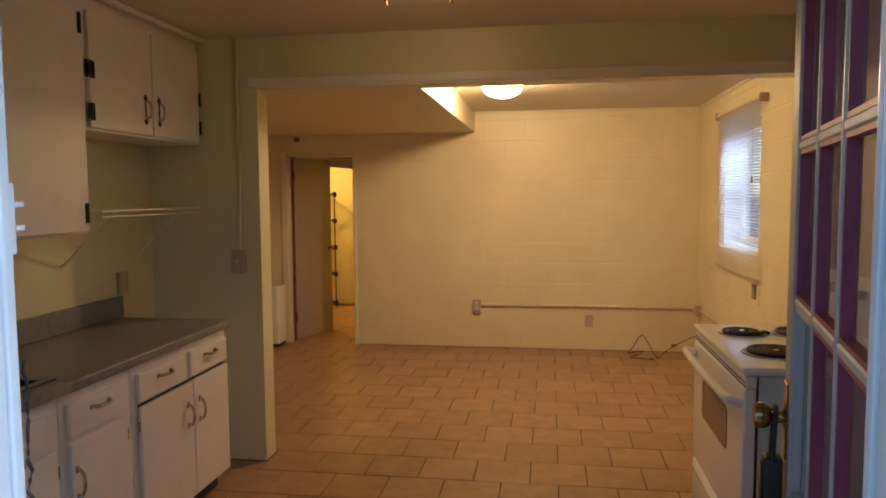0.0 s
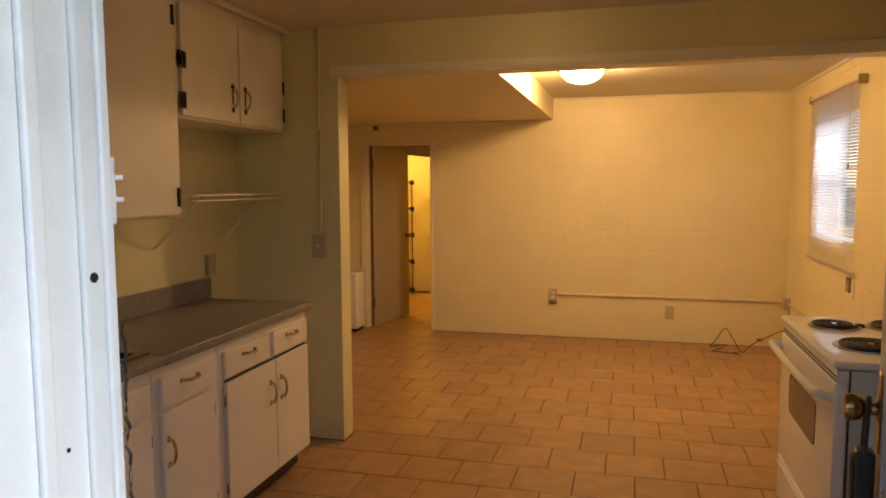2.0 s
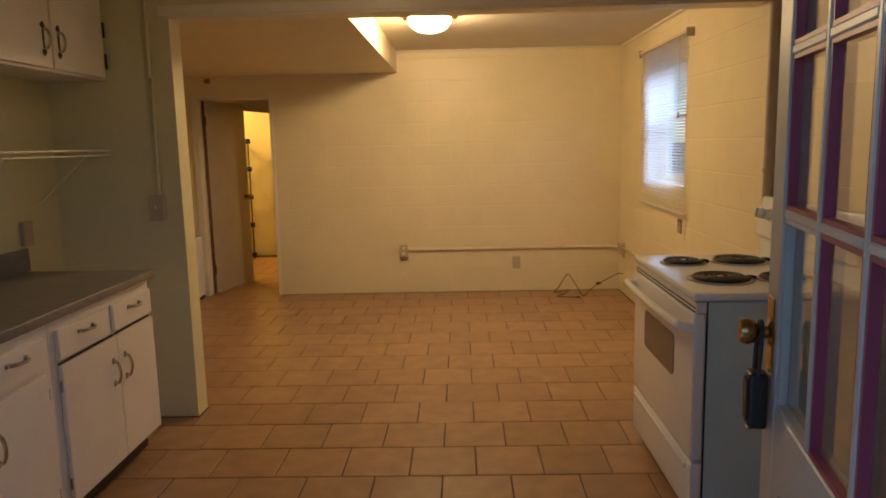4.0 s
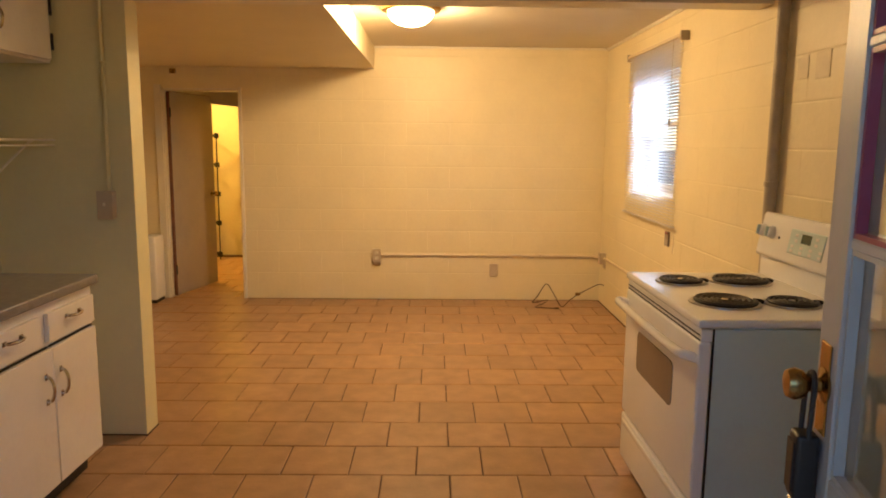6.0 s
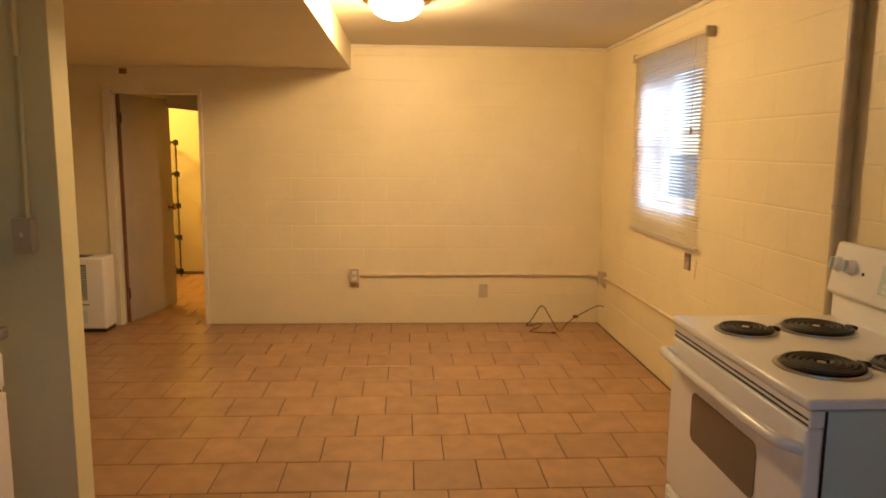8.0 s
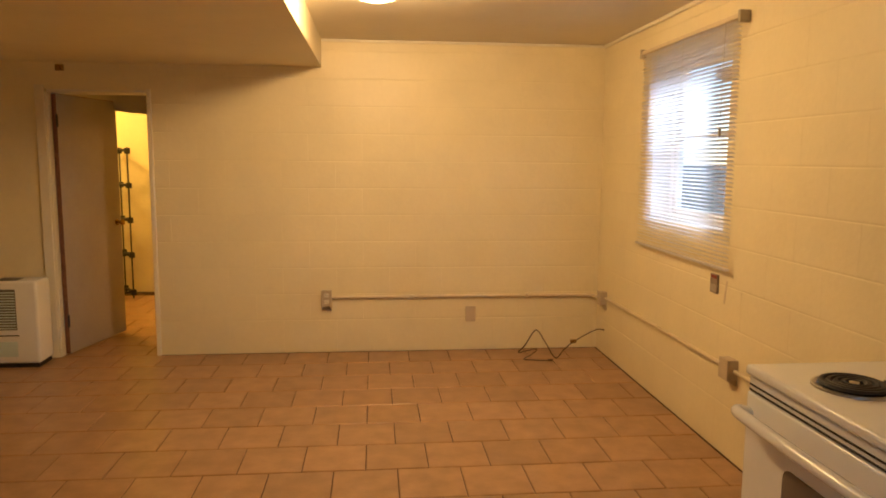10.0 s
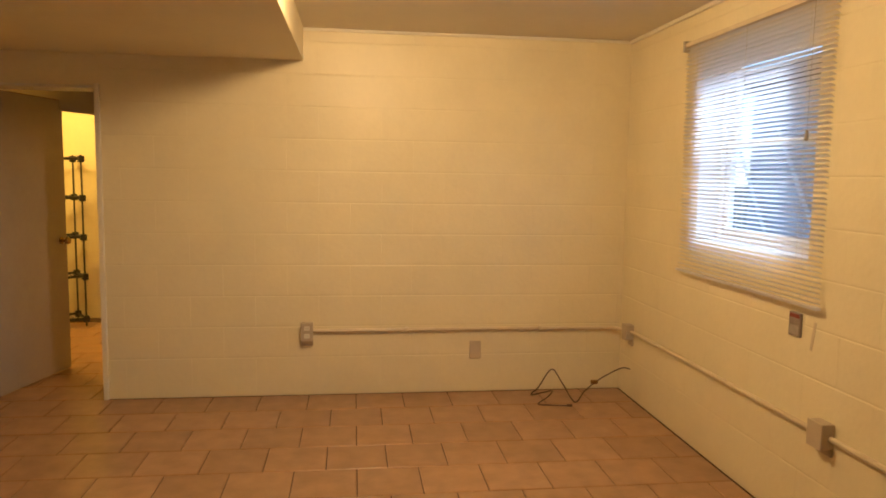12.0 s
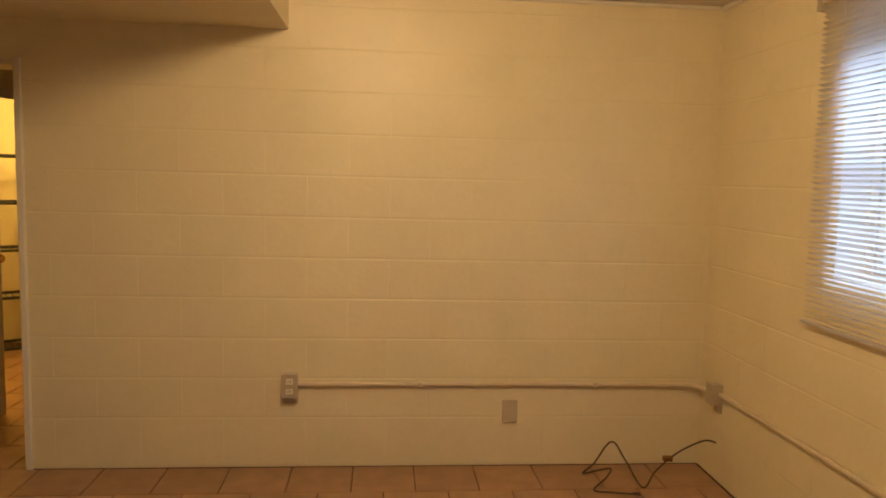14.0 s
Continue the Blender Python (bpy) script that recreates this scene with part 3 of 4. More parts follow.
def burner(x, y, r):
    b = part("burner", lathe(B(), [(r * 1.16, 0.001), (r * 1.15, 0.006), (r * 1.07, 0.007), (r * 1.03, 0.004), (r * 1.0, 0.0035)], 36), M_PAN, stove, "dull chrome drip pan", True, Matrix.Translation((x, y, SZ)))
    part("bowl", lathe(B(), [(r * 1.02, 0.0034), (r * 0.9, 0.0016), (0.0001, 0.0009)], 36), M_COIL, b, "burnt black pan bowl", True)
    pts = []
    turns = 5 if r > 0.09 else 4
    for k in range(turns * 20 + 1):
        a = 2 * math.pi * k / 20
        rr = 0.018 + (r - 0.018) * k / (turns * 20)
        pts.append((rr * math.cos(a), rr * math.sin(a), 0.011))
    e = (pts[-1][0], pts[-1][1])
    pts += [(e[0] + 0.02, e[1] - 0.004, 0.009), (e[0] + 0.03, e[1] - 0.006, 0.004)]
    part("coil", tube(B(), pts, (r - 0.018) / turns * 0.45, 6), M_COIL, b, "black spiral heating coil", True)
    bm = B()
    for k in range(3):
        a = 2 * math.pi * k / 3 + 0.5
        rod(bm, (0.012 * math.cos(a), 0.012 * math.sin(a), 0.0065), (r * math.cos(a), r * math.sin(a), 0.0065), 0.003, 6)
    lathe(bm, [(0.0001, 0.016), (0.012, 0.016), (0.014, 0.012), (0.014, 0.006)], 16)
    part("support", bm, M_NICKEL, b, "steel support")


burner(0.155, 0.655, 0.085)
burner(0.405, 0.665, 0.108)
burner(0.18, 0.26, 0.108)
burner(0.415, 0.245, 0.085)

# ---- window and blind ----
win = thing("window", "white sash window set deep in the block wall", "window", (XR + 0.12, WY0, WZ0), kind="structure")
WW, WH = WY1 - WY0, WZ1 - WZ0
bm = B()
for y0, y1, z0, z1 in ((0.0, 0.045, 0, WH), (WW - 0.045, WW, 0, WH), (0.0455, WW - 0.0455, 0, 0.04), (0.0455, WW - 0.0455, WH - 0.06, WH)):
    box(bm, 0.0, 0.07, y0, y1, z0, z1, 0.004, 1)
part("frame", bm, M_JAMB, win)
for name, x, z0, z1 in (("lower_sash", 0.012, 0.041, WH * 0.5 + 0.02), ("upper_sash", 0.04, WH * 0.5 - 0.015, WH - 0.061)):
    bm = B()
    for y0, y1, a, b in ((0.047, 0.085, z0, z1), (WW - 0.085, WW - 0.047, z0, z1), (0.0855, WW - 0.0855, z0, z0 + 0.036), (0.0855, WW - 0.0855, z1 - 0.036, z1)):
        box(bm, x, x + 0.025, y0, y1, a, b, 0.003, 1)
    s = part(name, bm, M_JAMB, win)
    g = part("pane", box(B(), x + 0.010, x + 0.014, 0.084, WW - 0.084, z0 + 0.034, z1 - 0.034), M_GLASS, s)
    g.visible_shadow = False
sl = B()
box(sl, XR + 0.003, XR + 0.12, WY0 + 0.002, WY1 - 0.002, WZ0 - 0.002, WZ0 + 0.014, 0.003, 1)
solid("window_sill", sl, M_JAMB, "white painted window sill", "sill")
rv = B()
box(rv, XR + 0.003, XR + 0.2, WY1 - 0.006, WY1 + 0.001, WZ0 + 0.015, WZ1, 0.001, 1)
box(rv, XR + 0.003, XR + 0.2, WY0 - 0.001, WY0 + 0.006, WZ0 + 0.015, WZ1, 0.001, 1)
box(rv, XR + 0.003, XR + 0.118, WY0 + 0.0065, WY1 - 0.0065, WZ1 - 0.006, WZ1 + 0.001, 0.001, 1)
solid("window_reveal", rv, M_JAMB, "white painted window reveal", "reveal")

BY0, BY1, BZ0, BZ1 = 5.045, 6.25, 0.94, 2.165
bl = thing("venetian_blind", "lowered white mini blind with open slats", "blind", (XR - 0.035, BY0, BZ0))
BW, BH = BY1 - BY0, BZ1 - BZ0
part("headrail", box(B(), -0.016, 0.016, 0.0, BW, BH - 0.022, BH, 0.003, 1), M_CONDUIT, bl, "thin beige headrail")
part("bottom_rail", box(B(), -0.013, 0.013, 0.0, BW, 0.0, 0.013, 0.004, 2), M_SLAT, bl)
for y in (-0.012, BW + 0.012):
    part("bracket", box(B(), -0.02, 0.033, y - 0.011, y + 0.011, BH - 0.045, BH + 0.012, 0.002, 1), M_PIPE, bl, "grey metal bracket")


def slat_mesh():
    bm = B()
    rows = []
    for k in range(5):
        u = -1 + k * 0.5
        rows.append([bm.verts.new((u * 0.0125, y, 0.0018 * (1 - u * u))) for y in (0.004, BW - 0.004)])
    for a, b in zip(rows, rows[1:]):
        bm.faces.new((a[0], a[1], b[1], b[0]))
    return mesh_of("slat", bm, M_SLAT, True)


slat, n_slat = slat_mesh(), 58
rng = random.Random(4)
for k in range(n_slat):
    z = 0.026 + k * (BH - 0.062) / (n_slat - 1)
    o = new("slat", slat)
    o.parent = bl
    o.matrix_basis = pose(0, rng.uniform(-0.002, 0.002), z, rng.uniform(-0.12, 0.12), 26 + rng.uniform(-3, 3), 0)
for y in (0.14, BW * 0.5, BW - 0.14):
    for x in (-0.0135, 0.0135):
        part("ladder_cord", rod(B(), (x, y, 0.01), (x, y, BH - 0.03), 0.0008, 5), M_TRIM, bl)
bm = rod(B(), (-0.02, 0.11, BH - 0.02), (-0.021, 0.112, 0.70), 0.0009, 6)
lathe(bm, [(0.002, 0.70), (0.006, 0.695), (0.008, 0.66), (0.0001, 0.655)], 10, Matrix.Translation((-0.021, 0.112, 0)))
part("pull_cord", bm, M_PIPE, bl, "pull cord with a brown tassel")

M_CARD = mat("brown_card", (0.24, 0.19, 0.15), 0.5, 0.15, 30)
tag = thing("wall_thermometer", "small grey-brown card with a red mark below the blind", "card", (XR, 5.22, 0.852))
part("card", box(B(), -0.012, -0.0005, -0.038, 0.038, -0.05, 0.05, 0.002, 1), M_CARD, tag)
part("red_mark", box(B(), -0.0135, -0.0122, -0.032, 0.032, 0.028, 0.044), mat("faded_red", (0.20, 0.03, 0.02), 0.5, 0.2, 30), tag)
part("pale_field", box(B(), -0.0135, -0.0122, -0.03, 0.03, -0.042, -0.004), mat("pale_print", (0.33, 0.28, 0.23), 0.5, 0.2, 30), tag)
pl = B()
box(pl, -0.003, -0.0005, -0.008, 0.008, -0.06, 0.06, 0.001, 1)
bmesh.ops.transform(pl, matrix=Matrix.Translation((XR, 5.11, 0.825)) @ pose(0, 0, 0, 9, 0, 0), verts=pl.verts)
solid("paint_drip", pl, M_CONDUIT, "thin ridge of old paint on the wall", "paint", "")

wb = thing("wall_bracket", "small brown metal bracket high on the wall", "bracket", (-2.286, YN, 2.10))
part("plate", box(B(), -0.03, 0.03, -0.004, -0.0005, -0.022, 0.022, 0.001, 1), M_BRASS, wb)
part("hook", tube(B(), curve_pts([(0, -0.004, 0.008), (0, -0.018, 0.004), (0, -0.022, -0.01), (0, -0.014, -0.018)], 5), 0.004, 6), M_BRASS, wb, "", True)

# ---- cable in the corner ----
cb = thing("cable", "thin dark cable lying loose on the floor tiles", "cable", (1.222, 6.885, 0.002))
ctrl = [(-0.03, -0.12, 0.005), (-0.13, -0.10, 0.005), (-0.20, -0.07, 0.005), (-0.11, 0.04, 0.012), (-0.06, 0.11, 0.03), (-0.12, 0.13, 0.015), (-0.20, 0.12, 0.006),
        (-0.16, 0.08, 0.07), (-0.085, 0.05, 0.195), (-0.02, 0.02, 0.11), (0.045, -0.05, 0.005), (0.13, 0.02, 0.05), (0.22, 0.07, 0.095), (0.30, 0.10, 0.13), (0.40, 0.08, 0.185), (0.452, 0.05, 0.185)]
part("wire", tube(B(), curve_pts(ctrl, 8), 0.0042, 7), M_CABLE, cb, "", True)
part("connector", box(B(), 0.19, 0.235, 0.055, 0.085, 0.085, 0.11, 0.006, 2), M_BRASS, cb, "brownish connector")
part("plug", rod(B(), (-0.03, -0.12, 0.008), (0.005, -0.128, 0.008), 0.008, 10), M_CABLE, cb)

# ---- inner door, heater, rack ----
leaf = thing("door", "dull white flush door standing open", "door", pose(DX0 + 0.02, YN + 0.06, 0.012, 0, 0, 77.5))
LW, LH = 0.745, 1.909
part("panel", box(B(), 0.003, LW, -0.035, 0.0, 0.0, LH, 0.003, 1), M_LEAF, leaf)
part("hinge_edge", box(B(), -0.001, 0.0025, -0.034, -0.001, 0.002, LH - 0.002), M_REDWOOD, leaf, "bare reddish wood edge")
part("top_edge", box(B(), 0.003, LW, -0.034, -0.001, LH + 0.0003, LH + 0.004), M_REDWOOD, leaf)
for z in (0.25, 1.72):
    part("hinge", rod(B(), (-0.006, -0.04, z - 0.045), (-0.006, -0.04, z + 0.045), 0.008, 10), M_BLACK, leaf)
kn = part("knob", lathe(B(), [(0.025, 0.0005), (0.026, 0.006), (0.012, 0.01), (0.011, 0.03), (0.022, 0.04), (0.026, 0.052), (0.02, 0.062), (0.0001, 0.065)], 20, pose(LW - 0.065, -0.035, 0.93, 90, 0, 0)), M_BRASS, leaf, "small brass knob", True)

ht = thing("heater", "white freestanding room heater with a dark grille", "heater", (-2.735, 6.87, 0))
part("body", box(B(), 0.0, 0.315, 0.0, 0.215, 0.03, 0.615, 0.022, 3), M_ENAMEL, ht, "", True)
part("base", box(B(), 0.012, 0.303, 0.012, 0.205, 0.0, 0.035, 0.005, 1), M_BLACK, ht)
gr = part("grille", box(B(), 0.02, 0.175, -0.003, 0.006, 0.27, 0.56, 0.004, 1), mat("grille_grey", (0.13, 0.115, 0.10), 0.5, 0.1), ht, "dark grey grille")
for k in range(14):
    part("louvre", box(B(), 0.025, 0.17, -0.006, -0.0032, 0.28 + k * 0.0195, 0.289 + k * 0.0195, 0.001, 1), M_STEEL_SIDE, gr)
part("seam", box(B(), 0.01, 0.185, -0.0015, 0.003, 0.228, 0.236), M_BLACK, ht)
part("lower_vent", box(B(), 0.02, 0.17, -0.002, 0.004, 0.08, 0.19, 0.003, 1), M_STEEL_SIDE, ht)
part("top_vent", box(B(), 0.03, 0.17, 0.04, 0.15, 0.612, 0.6185, 0.002, 1), M_BLACK, ht, "dark outlet slot")

rk = thing("shelf_rack", "black tubular shelf rack against the lit wall", "rack", pose(-2.605, 9.40, 0, 0, 0, 33) @ Matrix.Translation((-0.40, 0, 0)))
for x in (0.0, 0.40):
    for y in (0.0, 0.30):
        part("post", rod(B(), (x, y, 0.0), (x, y, 1.58), 0.008, 8), M_BLACK, rk)
for z in (0.07, 0.465, 0.83, 1.19, 1.546):
    bm = B()
    for a, b in (((0, 0), (0.40, 0)), ((0, 0.30), (0.40, 0.30)), ((0, 0), (0, 0.30)), ((0.40, 0), (0.40, 0.30))):
        rod(bm, (*a, z), (*b, z), 0.012, 8)
    for x in (0, 0.40):
        for y in (0, 0.30):
            box(bm, x - 0.026, x + 0.026, y - 0.026, y + 0.026, z - 0.034, z + 0.026, 0.006, 1)
    shelf = part("shelf", bm, M_BLACK, rk, "black shelf frame")
    for k in range(1, 9):
        part("rung", rod(B(), (k * 0.0444, 0, z), (k * 0.0444, 0.3, z), 0.003, 5), M_BLACK, shelf)

# ---- entrance: jambs and glazed door ----
jm = B()
box(jm, OX0 - 0.002, OX0 + 0.04, Y0 - 0.01, Y1 + 0.004, 0.0, OZ - 0.02, 0.003, 1)
box(jm, OX1 - 0.04, OX1 + 0.002, Y0 - 0.01, Y1 + 0.004, 0.0, OZ - 0.02, 0.003, 1)
box(jm, OX0 - 0.002, OX1 + 0.002, Y0 - 0.01, Y1 + 0.004, OZ - 0.0195, OZ + 0.02, 0.003, 1)
for s, x in ((1, OX0 + 0.0405), (-1, OX1 - 0.0405)):
    box(jm, min(x, x + s * 0.009), max(x, x + s * 0.009), Y1 - 0.062, Y1 - 0.03, 0.0, OZ - 0.02, 0.004, 2)
    box(jm, min(x, x + s * 0.010), max(x, x + s * 0.010), Y1 - 0.138, Y1 - 0.116, 0.0, OZ - 0.02, 0.0046, 4)
    box(jm, min(x, x + s * 0.013), max(x, x + s * 0.013), Y1 - 0.0295, Y1 - 0.012, 0.0, OZ - 0.02, 0.005, 3)
for x0, x1 in ((OX0 - 0.07, OX0 + 0.03), (OX1 - 0.03, OX1 + 0.07)):
    box(jm, x0, x1, Y0 - 0.045, Y0 - 0.0105, 0.0, OZ + 0.07, 0.012, 3)
box(jm, OX0 - 0.07, OX1 + 0.07, Y0 - 0.044, Y0 - 0.0105, OZ - 0.01, OZ + 0.075, 0.008, 2)
solid("entrance_frame", jm, M_JAMB, "white gloss painted entrance frame with old screw holes", "door frame")
JX = OX0 + 0.0405
sk = thing("strike_plate", "white painted strike plate on the door frame", "strike plate", (JX, Y1 - 0.012, 1.512))
bm = box(B(), 0.0, 0.003, -0.02, 0.017, -0.045, 0.04, 0.001, 1)
part("plate", bm, M_JAMB, sk)
for z in (-0.014, 0.014):
    part("tab", box(B(), 0.0005, 0.004, 0.0175, 0.031, z - 0.0035, z + 0.0035, 0.001, 1), M_JAMB, sk)
for y, z, r in ((Y1 - 0.048, 1.405, 0.0065), (Y1 - 0.108, 1.735, 0.003), (Y1 - 0.092, 1.205, 0.003)):
    hl = rod(B(), (JX + (0.0092 if y > Y1 - 0.06 else 0.0002), y, z), (JX + (0.0102 if y > Y1 - 0.06 else 0.0008), y, z), r, 14)
    solid("screw_hole", hl, M_DARK, "dark old screw hole in the frame", "screw hole", "")
rng = random.Random(9)
pts = [(JX + 0.003 + rng.uniform(-0.001, 0.003), Y1 + 0.005 + rng.uniform(-0.002, 0.004), 0.40 + k * 0.0125) for k in range(76)]
solid("weather_strip", tube(B(), pts, 0.0024, 5), M_BLACK, "torn black weather strip on the frame edge", "weather strip", "")

HX, HY, HA = 0.662, 0.885, 79.0
ed = thing("entrance_door", "white glazed entrance door with purple pane edges, standing open", "door", pose(HX, HY, 0.02, 0, 0, HA))
DW, DT, DH = 0.83, 0.045, 2.0
cols, rows_ = (0.06, 0.30, 0.52, 0.738), (0.90, 1.295, 1.605, 1.91)
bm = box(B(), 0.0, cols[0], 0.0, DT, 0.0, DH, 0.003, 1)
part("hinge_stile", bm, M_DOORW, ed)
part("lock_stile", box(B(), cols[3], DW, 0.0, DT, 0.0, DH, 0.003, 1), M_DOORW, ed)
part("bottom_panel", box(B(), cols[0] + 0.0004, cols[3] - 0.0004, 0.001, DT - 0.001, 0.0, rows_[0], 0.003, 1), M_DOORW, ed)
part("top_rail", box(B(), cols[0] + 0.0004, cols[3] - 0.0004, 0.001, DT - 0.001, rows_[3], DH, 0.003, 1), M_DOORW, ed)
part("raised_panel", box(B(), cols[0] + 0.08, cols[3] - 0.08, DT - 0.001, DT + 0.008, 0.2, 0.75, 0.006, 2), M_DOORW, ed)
T = 0.0085
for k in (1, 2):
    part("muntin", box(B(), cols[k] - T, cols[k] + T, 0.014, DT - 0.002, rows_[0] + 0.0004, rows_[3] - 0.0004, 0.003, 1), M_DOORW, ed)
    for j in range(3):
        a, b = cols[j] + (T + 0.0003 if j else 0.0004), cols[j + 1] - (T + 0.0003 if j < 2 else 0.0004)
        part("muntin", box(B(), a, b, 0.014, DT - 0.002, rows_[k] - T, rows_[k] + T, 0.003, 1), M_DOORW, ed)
for j in range(3):
    for k in range(3):
        a, b = cols[j] + (T if j else 0) + 0.0005, cols[j + 1] - (T if j < 2 else 0) - 0.0005
        c0, c1 = rows_[k] + (T if k else 0) + 0.0005, rows_[k + 1] - (T if k < 2 else 0) - 0.0005
        bm = B()
        e = 0.0085
        box(bm, a, a + e, 0.0225, DT - 0.005, c0, c1)
        box(bm, b - e, b, 0.0225, DT - 0.005, c0, c1)
        box(bm, a + e, b - e, 0.0225, DT - 0.005, c0, c0 + e)
        box(bm, a + e, b - e, 0.0225, DT - 0.005, c1 - e, c1)
        part("pane_bead", bm, M_DOORW if (j == 2 and k == 0) else M_PURPLE, ed, "unpainted white bead" if (j == 2 and k == 0) else "purple painted bead")
        g = part("pane", box(B(), a + 0.001, b - 0.001, 0.018, 0.022, c0 + 0.001, c1 - 0.001), M_GLASS, ed)
        g.visible_shadow = False
kb = part("door_knob", lathe(B(), [(0.030, 0.0003), (0.031, 0.005), (0.013, 0.009), (0.012, 0.026), (0.024, 0.036), (0.028, 0.05), (0.023, 0.062), (0.0001, 0.066)], 24, pose(0.785, DT, 1.045, -90, 0, 0)), M_BRASS, ed, "aged brass door knob", True)
part("lock_plate", box(B(), 0.762, 0.809, DT + 0.0003, DT + 0.004, 0.96, 1.12, 0.002, 1), M_BRASS, ed, "tarnished brass plate")
part("deadbolt_plate", box(B(), DW + 0.0003, DW + 0.003, 0.008, DT - 0.008, 1.46, 1.58, 0.001, 1), M_STEEL_SIDE, ed)
for z in (0.25, 1.0, 1.75):
    part("hinge", rod(B(), (-0.008, DT, z - 0.05), (-0.008, DT, z + 0.05), 0.008, 10), M_BRASS, ed)
lbm = pose(HX, HY, 0.02, 0, 0, HA) @ Matrix.Translation((0.785, DT + 0.022, 0.915))
lb = thing("key_lockbox", "black key lockbox hanging from the brass knob", "lockbox", lbm)
part("body", box(B(), -0.024, 0.024, -0.0165, 0.022, -0.075, 0.045, 0.009, 3), M_BLACK, lb, "", True)
part("shackle", tube(B(), curve_pts([(-0.02, 0.004, 0.04), (-0.021, 0.002, 0.10), (-0.016, 0.0, 0.14), (0.0, -0.001, 0.152), (0.016, 0.0, 0.14), (0.021, 0.002, 0.10), (0.02, 0.004, 0.04)], 5), 0.0048, 8), M_BLACK, lb, "dark shackle", True)
part("cover", box(B(), -0.018, 0.018, 0.0222, 0.026, -0.06, 0.03, 0.003, 2), M_BLACK, lb)
part("release_catch", box(B(), -0.012, 0.012, 0.008, 0.02, -0.082, -0.0755, 0.002, 1), M_CHROME, lb)

# ---- outside the window ----
M_SIDING = mat("grey_siding", (0.42, 0.43, 0.48), 0.6, 0.1, 3.0, 0.001, 30)
nh = thing("neighbour_house", "grey clapboard neighbouring house with white braces", "house", (6.6, 5.0, -0.06))
part("wall", box(B(), 0.0, 4.0, -4.0, 9.0, 0.0, 3.0), M_SIDING, nh)
sd = mesh_of("clapboard", box(B(), -0.022, -0.001, -4.0, 9.0, 0.0, 0.145, 0.004, 1), M_SIDING)
for k in range(20):
    o = new("clapboard", sd)
    o.parent = nh
    o.matrix_basis = pose(0, 0, 0.05 + k * 0.15, 0, 4, 0)
part("roof", box(B(), -0.5, 4.4, -4.4, 9.4, 3.0, 3.2, 0.02, 1), mat("roof_felt", (0.07, 0.065, 0.065), 0.9, 0.2, 6.0), nh)
wd = part("window", box(B(), -0.06, -0.024, 2.2, 3.3, 1.9, 3.1, 0.01, 1), M_JAMB, nh, "white window frame")
part("pane", box(B(), -0.066, -0.061, 2.3, 3.2, 2.0, 3.0), mat("dark_pane", (0.06, 0.05, 0.09), 0.1, 0.1), wd)
for y in (6.6, 7.9):
    bm = B()
    rod(bm, (-0.09, y, 0.05), (-0.09, y + 1.5, 2.3), 0.04, 4)
    part("brace", bm, M_JAMB, nh, "white diagonal brace")

# dark open joint where the block walls meet the tiles
bj = B()
box(bj, DX1 + 0.013, XR - 0.003, YN - 0.003, YN + 0.003, -0.004, 0.003)
box(bj, XR - 0.003, XR + 0.003, Y1, YN + 0.003, -0.004, 0.003)
box(bj, XK, POSTX + 0.003, BEAM0 - 0.003, BEAM1 + 0.003, -0.004, 0.006)
solid("base_joint", bj, M_GROUT, "dark open joint along the foot of the walls", "joint")

# unseen wall added behind the walker; keeps low sky light out of the kitchen
rw = B()
box(rw, -4.2, 4.4, -3.0, -2.7, -0.06, 1.8, 0.01, 1)
solid("sky_blocking_wall", rw, mat("old_concrete", (0.34, 0.335, 0.32), 0.9, 0.2, 2.0, 0.004, 20, dirt=(0.12, 0.11, 0.09), dirt_amount=0.6), "unseen weathered concrete wall added to block low sky light", "wall")

# two squares of bare patched paint on the wall behind the stove
for y, z, s_ in ((3.60, 1.80, 0.045), (3.44, 1.80, 0.055)):
    bm = box(B(), XR - 0.0035, XR + 0.002, y - s_, y + s_, z - s_, z + s_, 0.001, 1)
    solid("paint_patch", bm, M_PATCH, "dull square patch on the painted blocks", "patch", "")

# unseen slab added over the entrance to dim the sky on the jambs
dk = B()
box(dk, -1.2, 1.3, -0.45, Y0 - 0.101, 2.6, 2.72, 0.01, 1)
solid("jamb_shading_slab", dk, M_CEIL, "unseen slab added over the entrance to shade the door frame", "canopy")

# ---- block courses and floor tiles ----
def cut_rects(r, holes):
    out = [r]
    for h0, h1, g0, g1 in holes:
        nxt = []
        for a0, a1, b0, b1 in out:
            if a1 <= h0 or a0 >= h1 or b1 <= g0 or b0 >= g1:
                nxt.append((a0, a1, b0, b1))
                continue
            if a0 < h0:
                nxt.append((a0, h0, b0, b1))
            if a1 > h1:
                nxt.append((h1, a1, b0, b1))
            m0, m1 = max(a0, h0), min(a1, h1)
            if b0 < g0:
                nxt.append((m0, m1, b0, g0))
            if b1 > g1:
                nxt.append((m0, m1, g1, b1))
        out = nxt
    return out


piece_meshes = {}


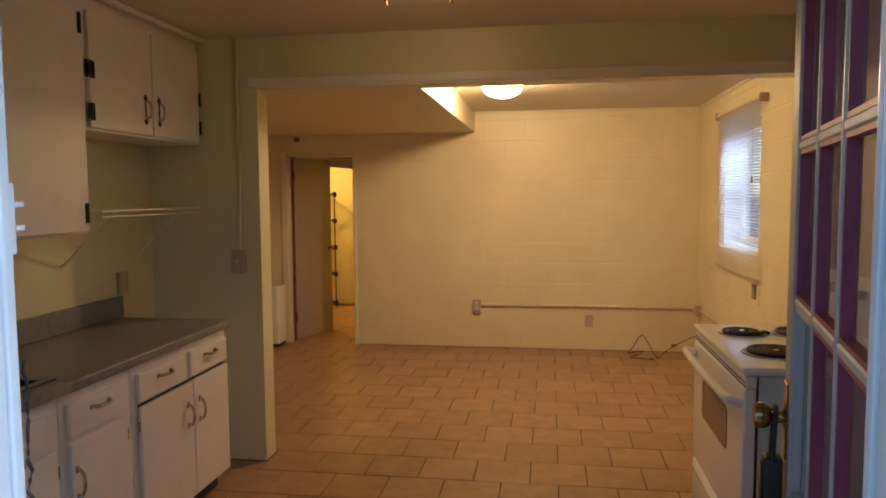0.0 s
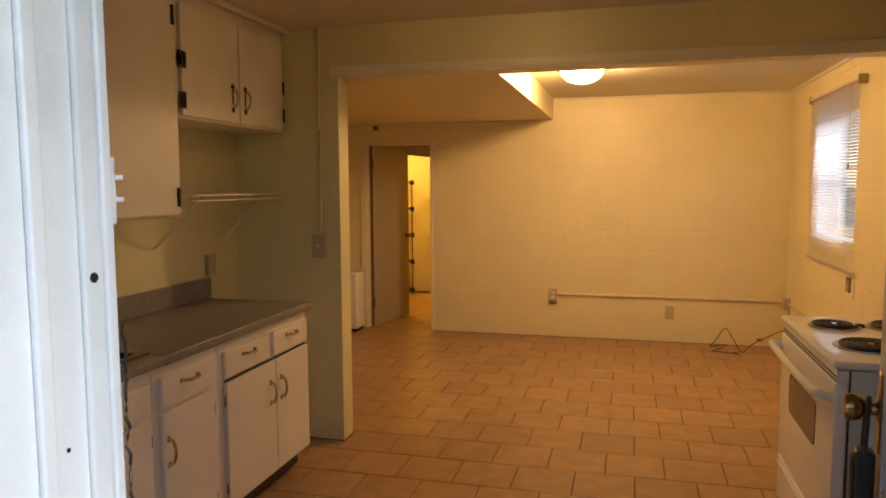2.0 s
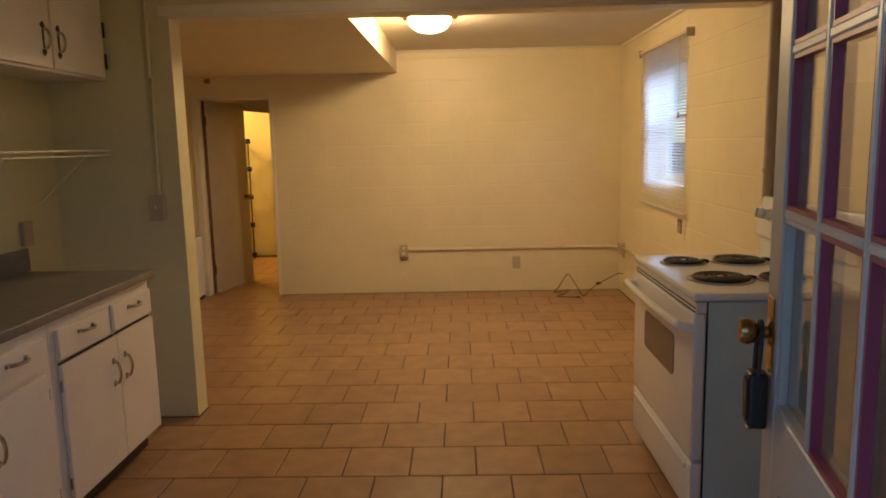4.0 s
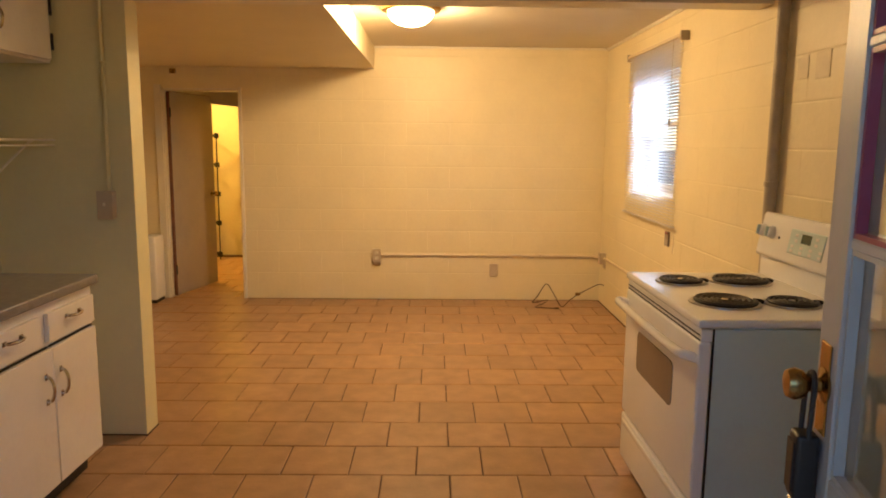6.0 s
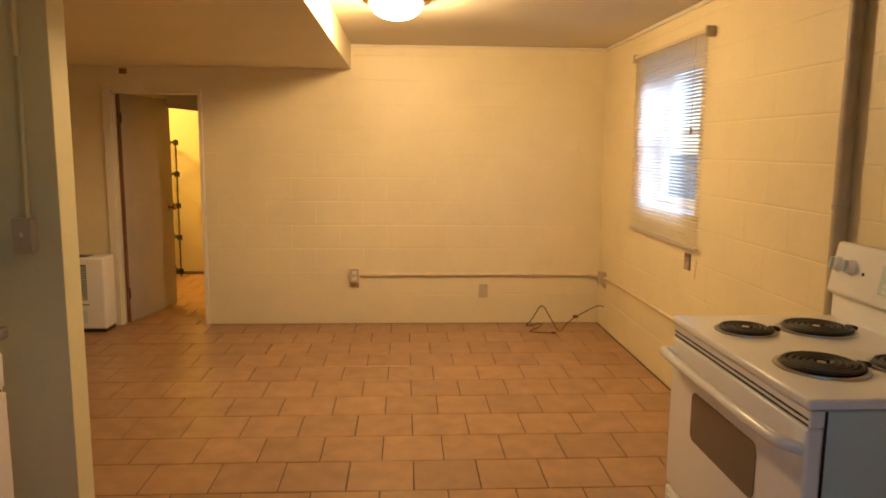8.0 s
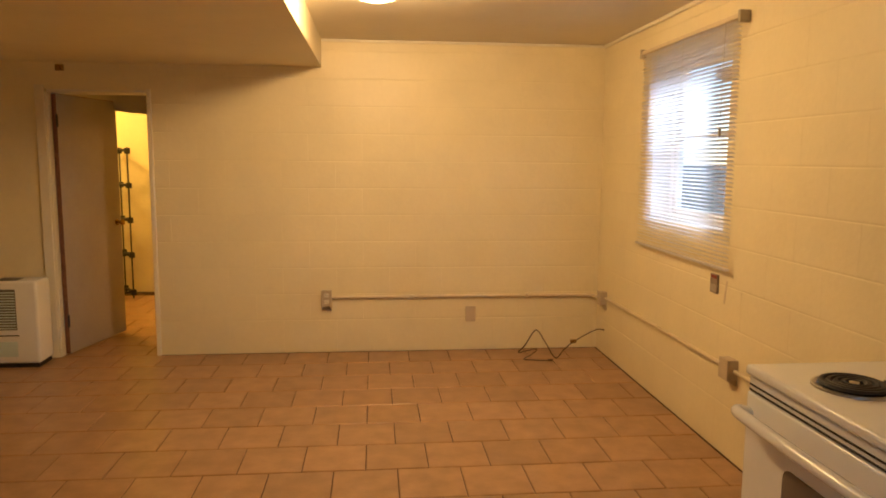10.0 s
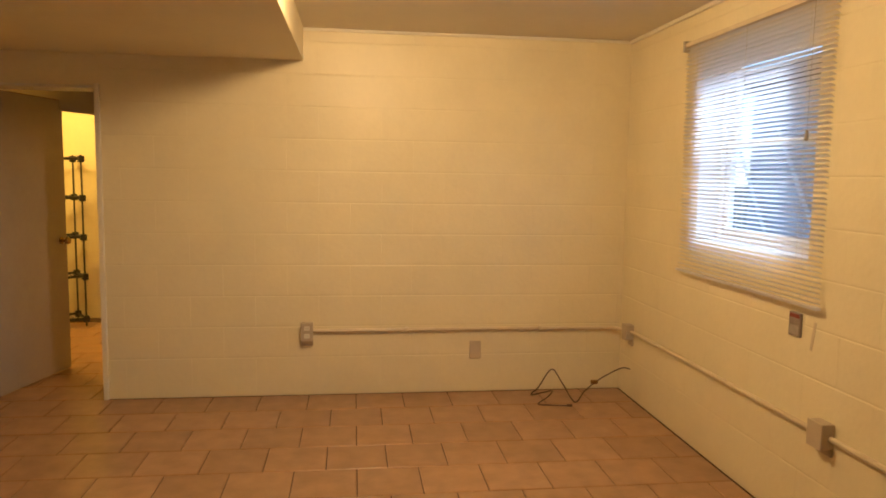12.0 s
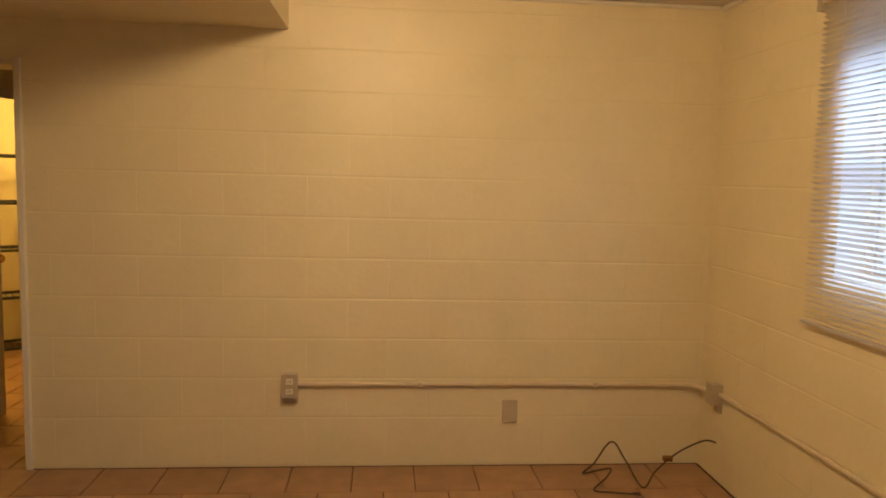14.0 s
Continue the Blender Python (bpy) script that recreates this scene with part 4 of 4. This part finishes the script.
def pillow(kind, w, h, depth, edge, drop, material, side=1.0):
    """A flat piece, its face at z = 0 looking to +z, with softly turned edges; shared between alike pieces."""
    key = (kind, round(w, 3), round(h, 3))
    if key not in piece_meshes:
        bm = B()
        rings = []
        for ins, z in ((0.0, -depth), (0.0, -drop), (edge * 0.45, -drop * 0.3), (edge, 0.0)):
            x, y = w / 2 - ins * side, h / 2 - ins
            rings.append([bm.verts.new(p) for p in ((-x, -y, z), (x, -y, z), (x, y, z), (-x, y, z))])
        for a, b in zip(rings, rings[1:]):
            for k in range(4):
                bm.faces.new((a[k], a[(k + 1) % 4], b[(k + 1) % 4], b[k]))
        bm.faces.new(rings[-1])
        piece_meshes[key] = mesh_of(kind, bm, material)
    return piece_meshes[key]


rng = random.Random(21)


def lay_blocks(wall, to_world, u0, u1, top, phase, holes=()):
    gap = 0.0009
    k = -1
    while True:
        z0, z1 = max(0.010, 0.257 + 0.2 * (k - 1) + 0.2), min(top, 0.257 + 0.2 * (k + 1))
        if k == -1:
            z0, z1 = 0.010, 0.257
        if z0 >= top - 0.01:
            break
        u = phase + (0.2 if k % 2 else 0.0)
        while u > u0:
            u -= 0.4
        while u < u1:
            r = (max(u, u0), min(u + 0.4, u1), z0, z1)
            if r[1] - r[0] > 0.02:
                for a0, a1, b0, b1 in cut_rects(r, holes):
                    if a1 - a0 < 0.015 or b1 - b0 < 0.015:
                        continue
                    o = new("block", pillow("block", a1 - a0 - gap * 0.2, b1 - b0 - gap * 2.2, 0.012, 0.007, 0.0016, M_BLOCK, 0.06))
                    o.parent = wall
                    o.matrix_basis = to_world @ pose((a0 + a1) / 2, (b0 + b1) / 2, rng.uniform(-0.0004, 0.0004), rng.uniform(-0.16, 0.16), rng.uniform(-0.015, 0.015), rng.uniform(-0.1, 0.1))
            u += 0.4
        k += 1


lay_blocks(wall_north, Matrix(((1, 0, 0, 0), (0, 0, -1, YN), (0, 1, 0, 0), (0, 0, 0, 1))), DX1 + 0.012, XR + 0.003, CL, -0.965)
lay_blocks(wall_east, Matrix(((0, 0, -1, XR), (-1, 0, 0, 0), (0, 1, 0, 0), (0, 0, 0, 1))), -YN - 0.002, -Y1, CK, -5.36, [(-WY1, -WY0, WZ0, WZ1)])

S = 0.303
TX, TY = 0.025, 4.414
tile_parts, rest = 0, B()
for j in range(-13, 18):
    y0, y1 = TY + S * (j - 1), TY + S * j
    for i in range(-12, 8):
        x0 = TX + S * i + (0 if j % 2 == 0 else S / 2)
        r = (max(x0, XW), min(x0 + S, XR - 0.002), max(y0, Y1 - 0.19), min(y1, YB))
        if r[1] - r[0] < 0.02 or r[3] - r[2] < 0.02:
            continue
        gap = 0.0055
        tilt = pose((r[0] + r[1]) / 2, (r[2] + r[3]) / 2, rng.uniform(-0.0008, 0.0004), rng.uniform(-0.16, 0.16), rng.uniform(-0.16, 0.16), rng.uniform(-0.2, 0.2))
        me = pillow("tile", r[1] - r[0] - gap, r[3] - r[2] - gap, 0.009, 0.005, 0.003, M_TILE)
        if r[0] > -2.0 and 1.9 < r[2] < YN - 0.05:
            o = new("tile", me)
            o.parent, o.matrix_basis = floor, tilt
            tile_parts += 1
        else:
            n0 = len(rest.verts)
            rest.from_mesh(me)
            rest.verts.ensure_lookup_table()
            bmesh.ops.transform(rest, matrix=tilt, verts=rest.verts[n0:])
far_tiles = part("far_tiles", rest, M_TILE, floor)
tagged(far_tiles, "brown ceramic tiles", "", "", "stuff")
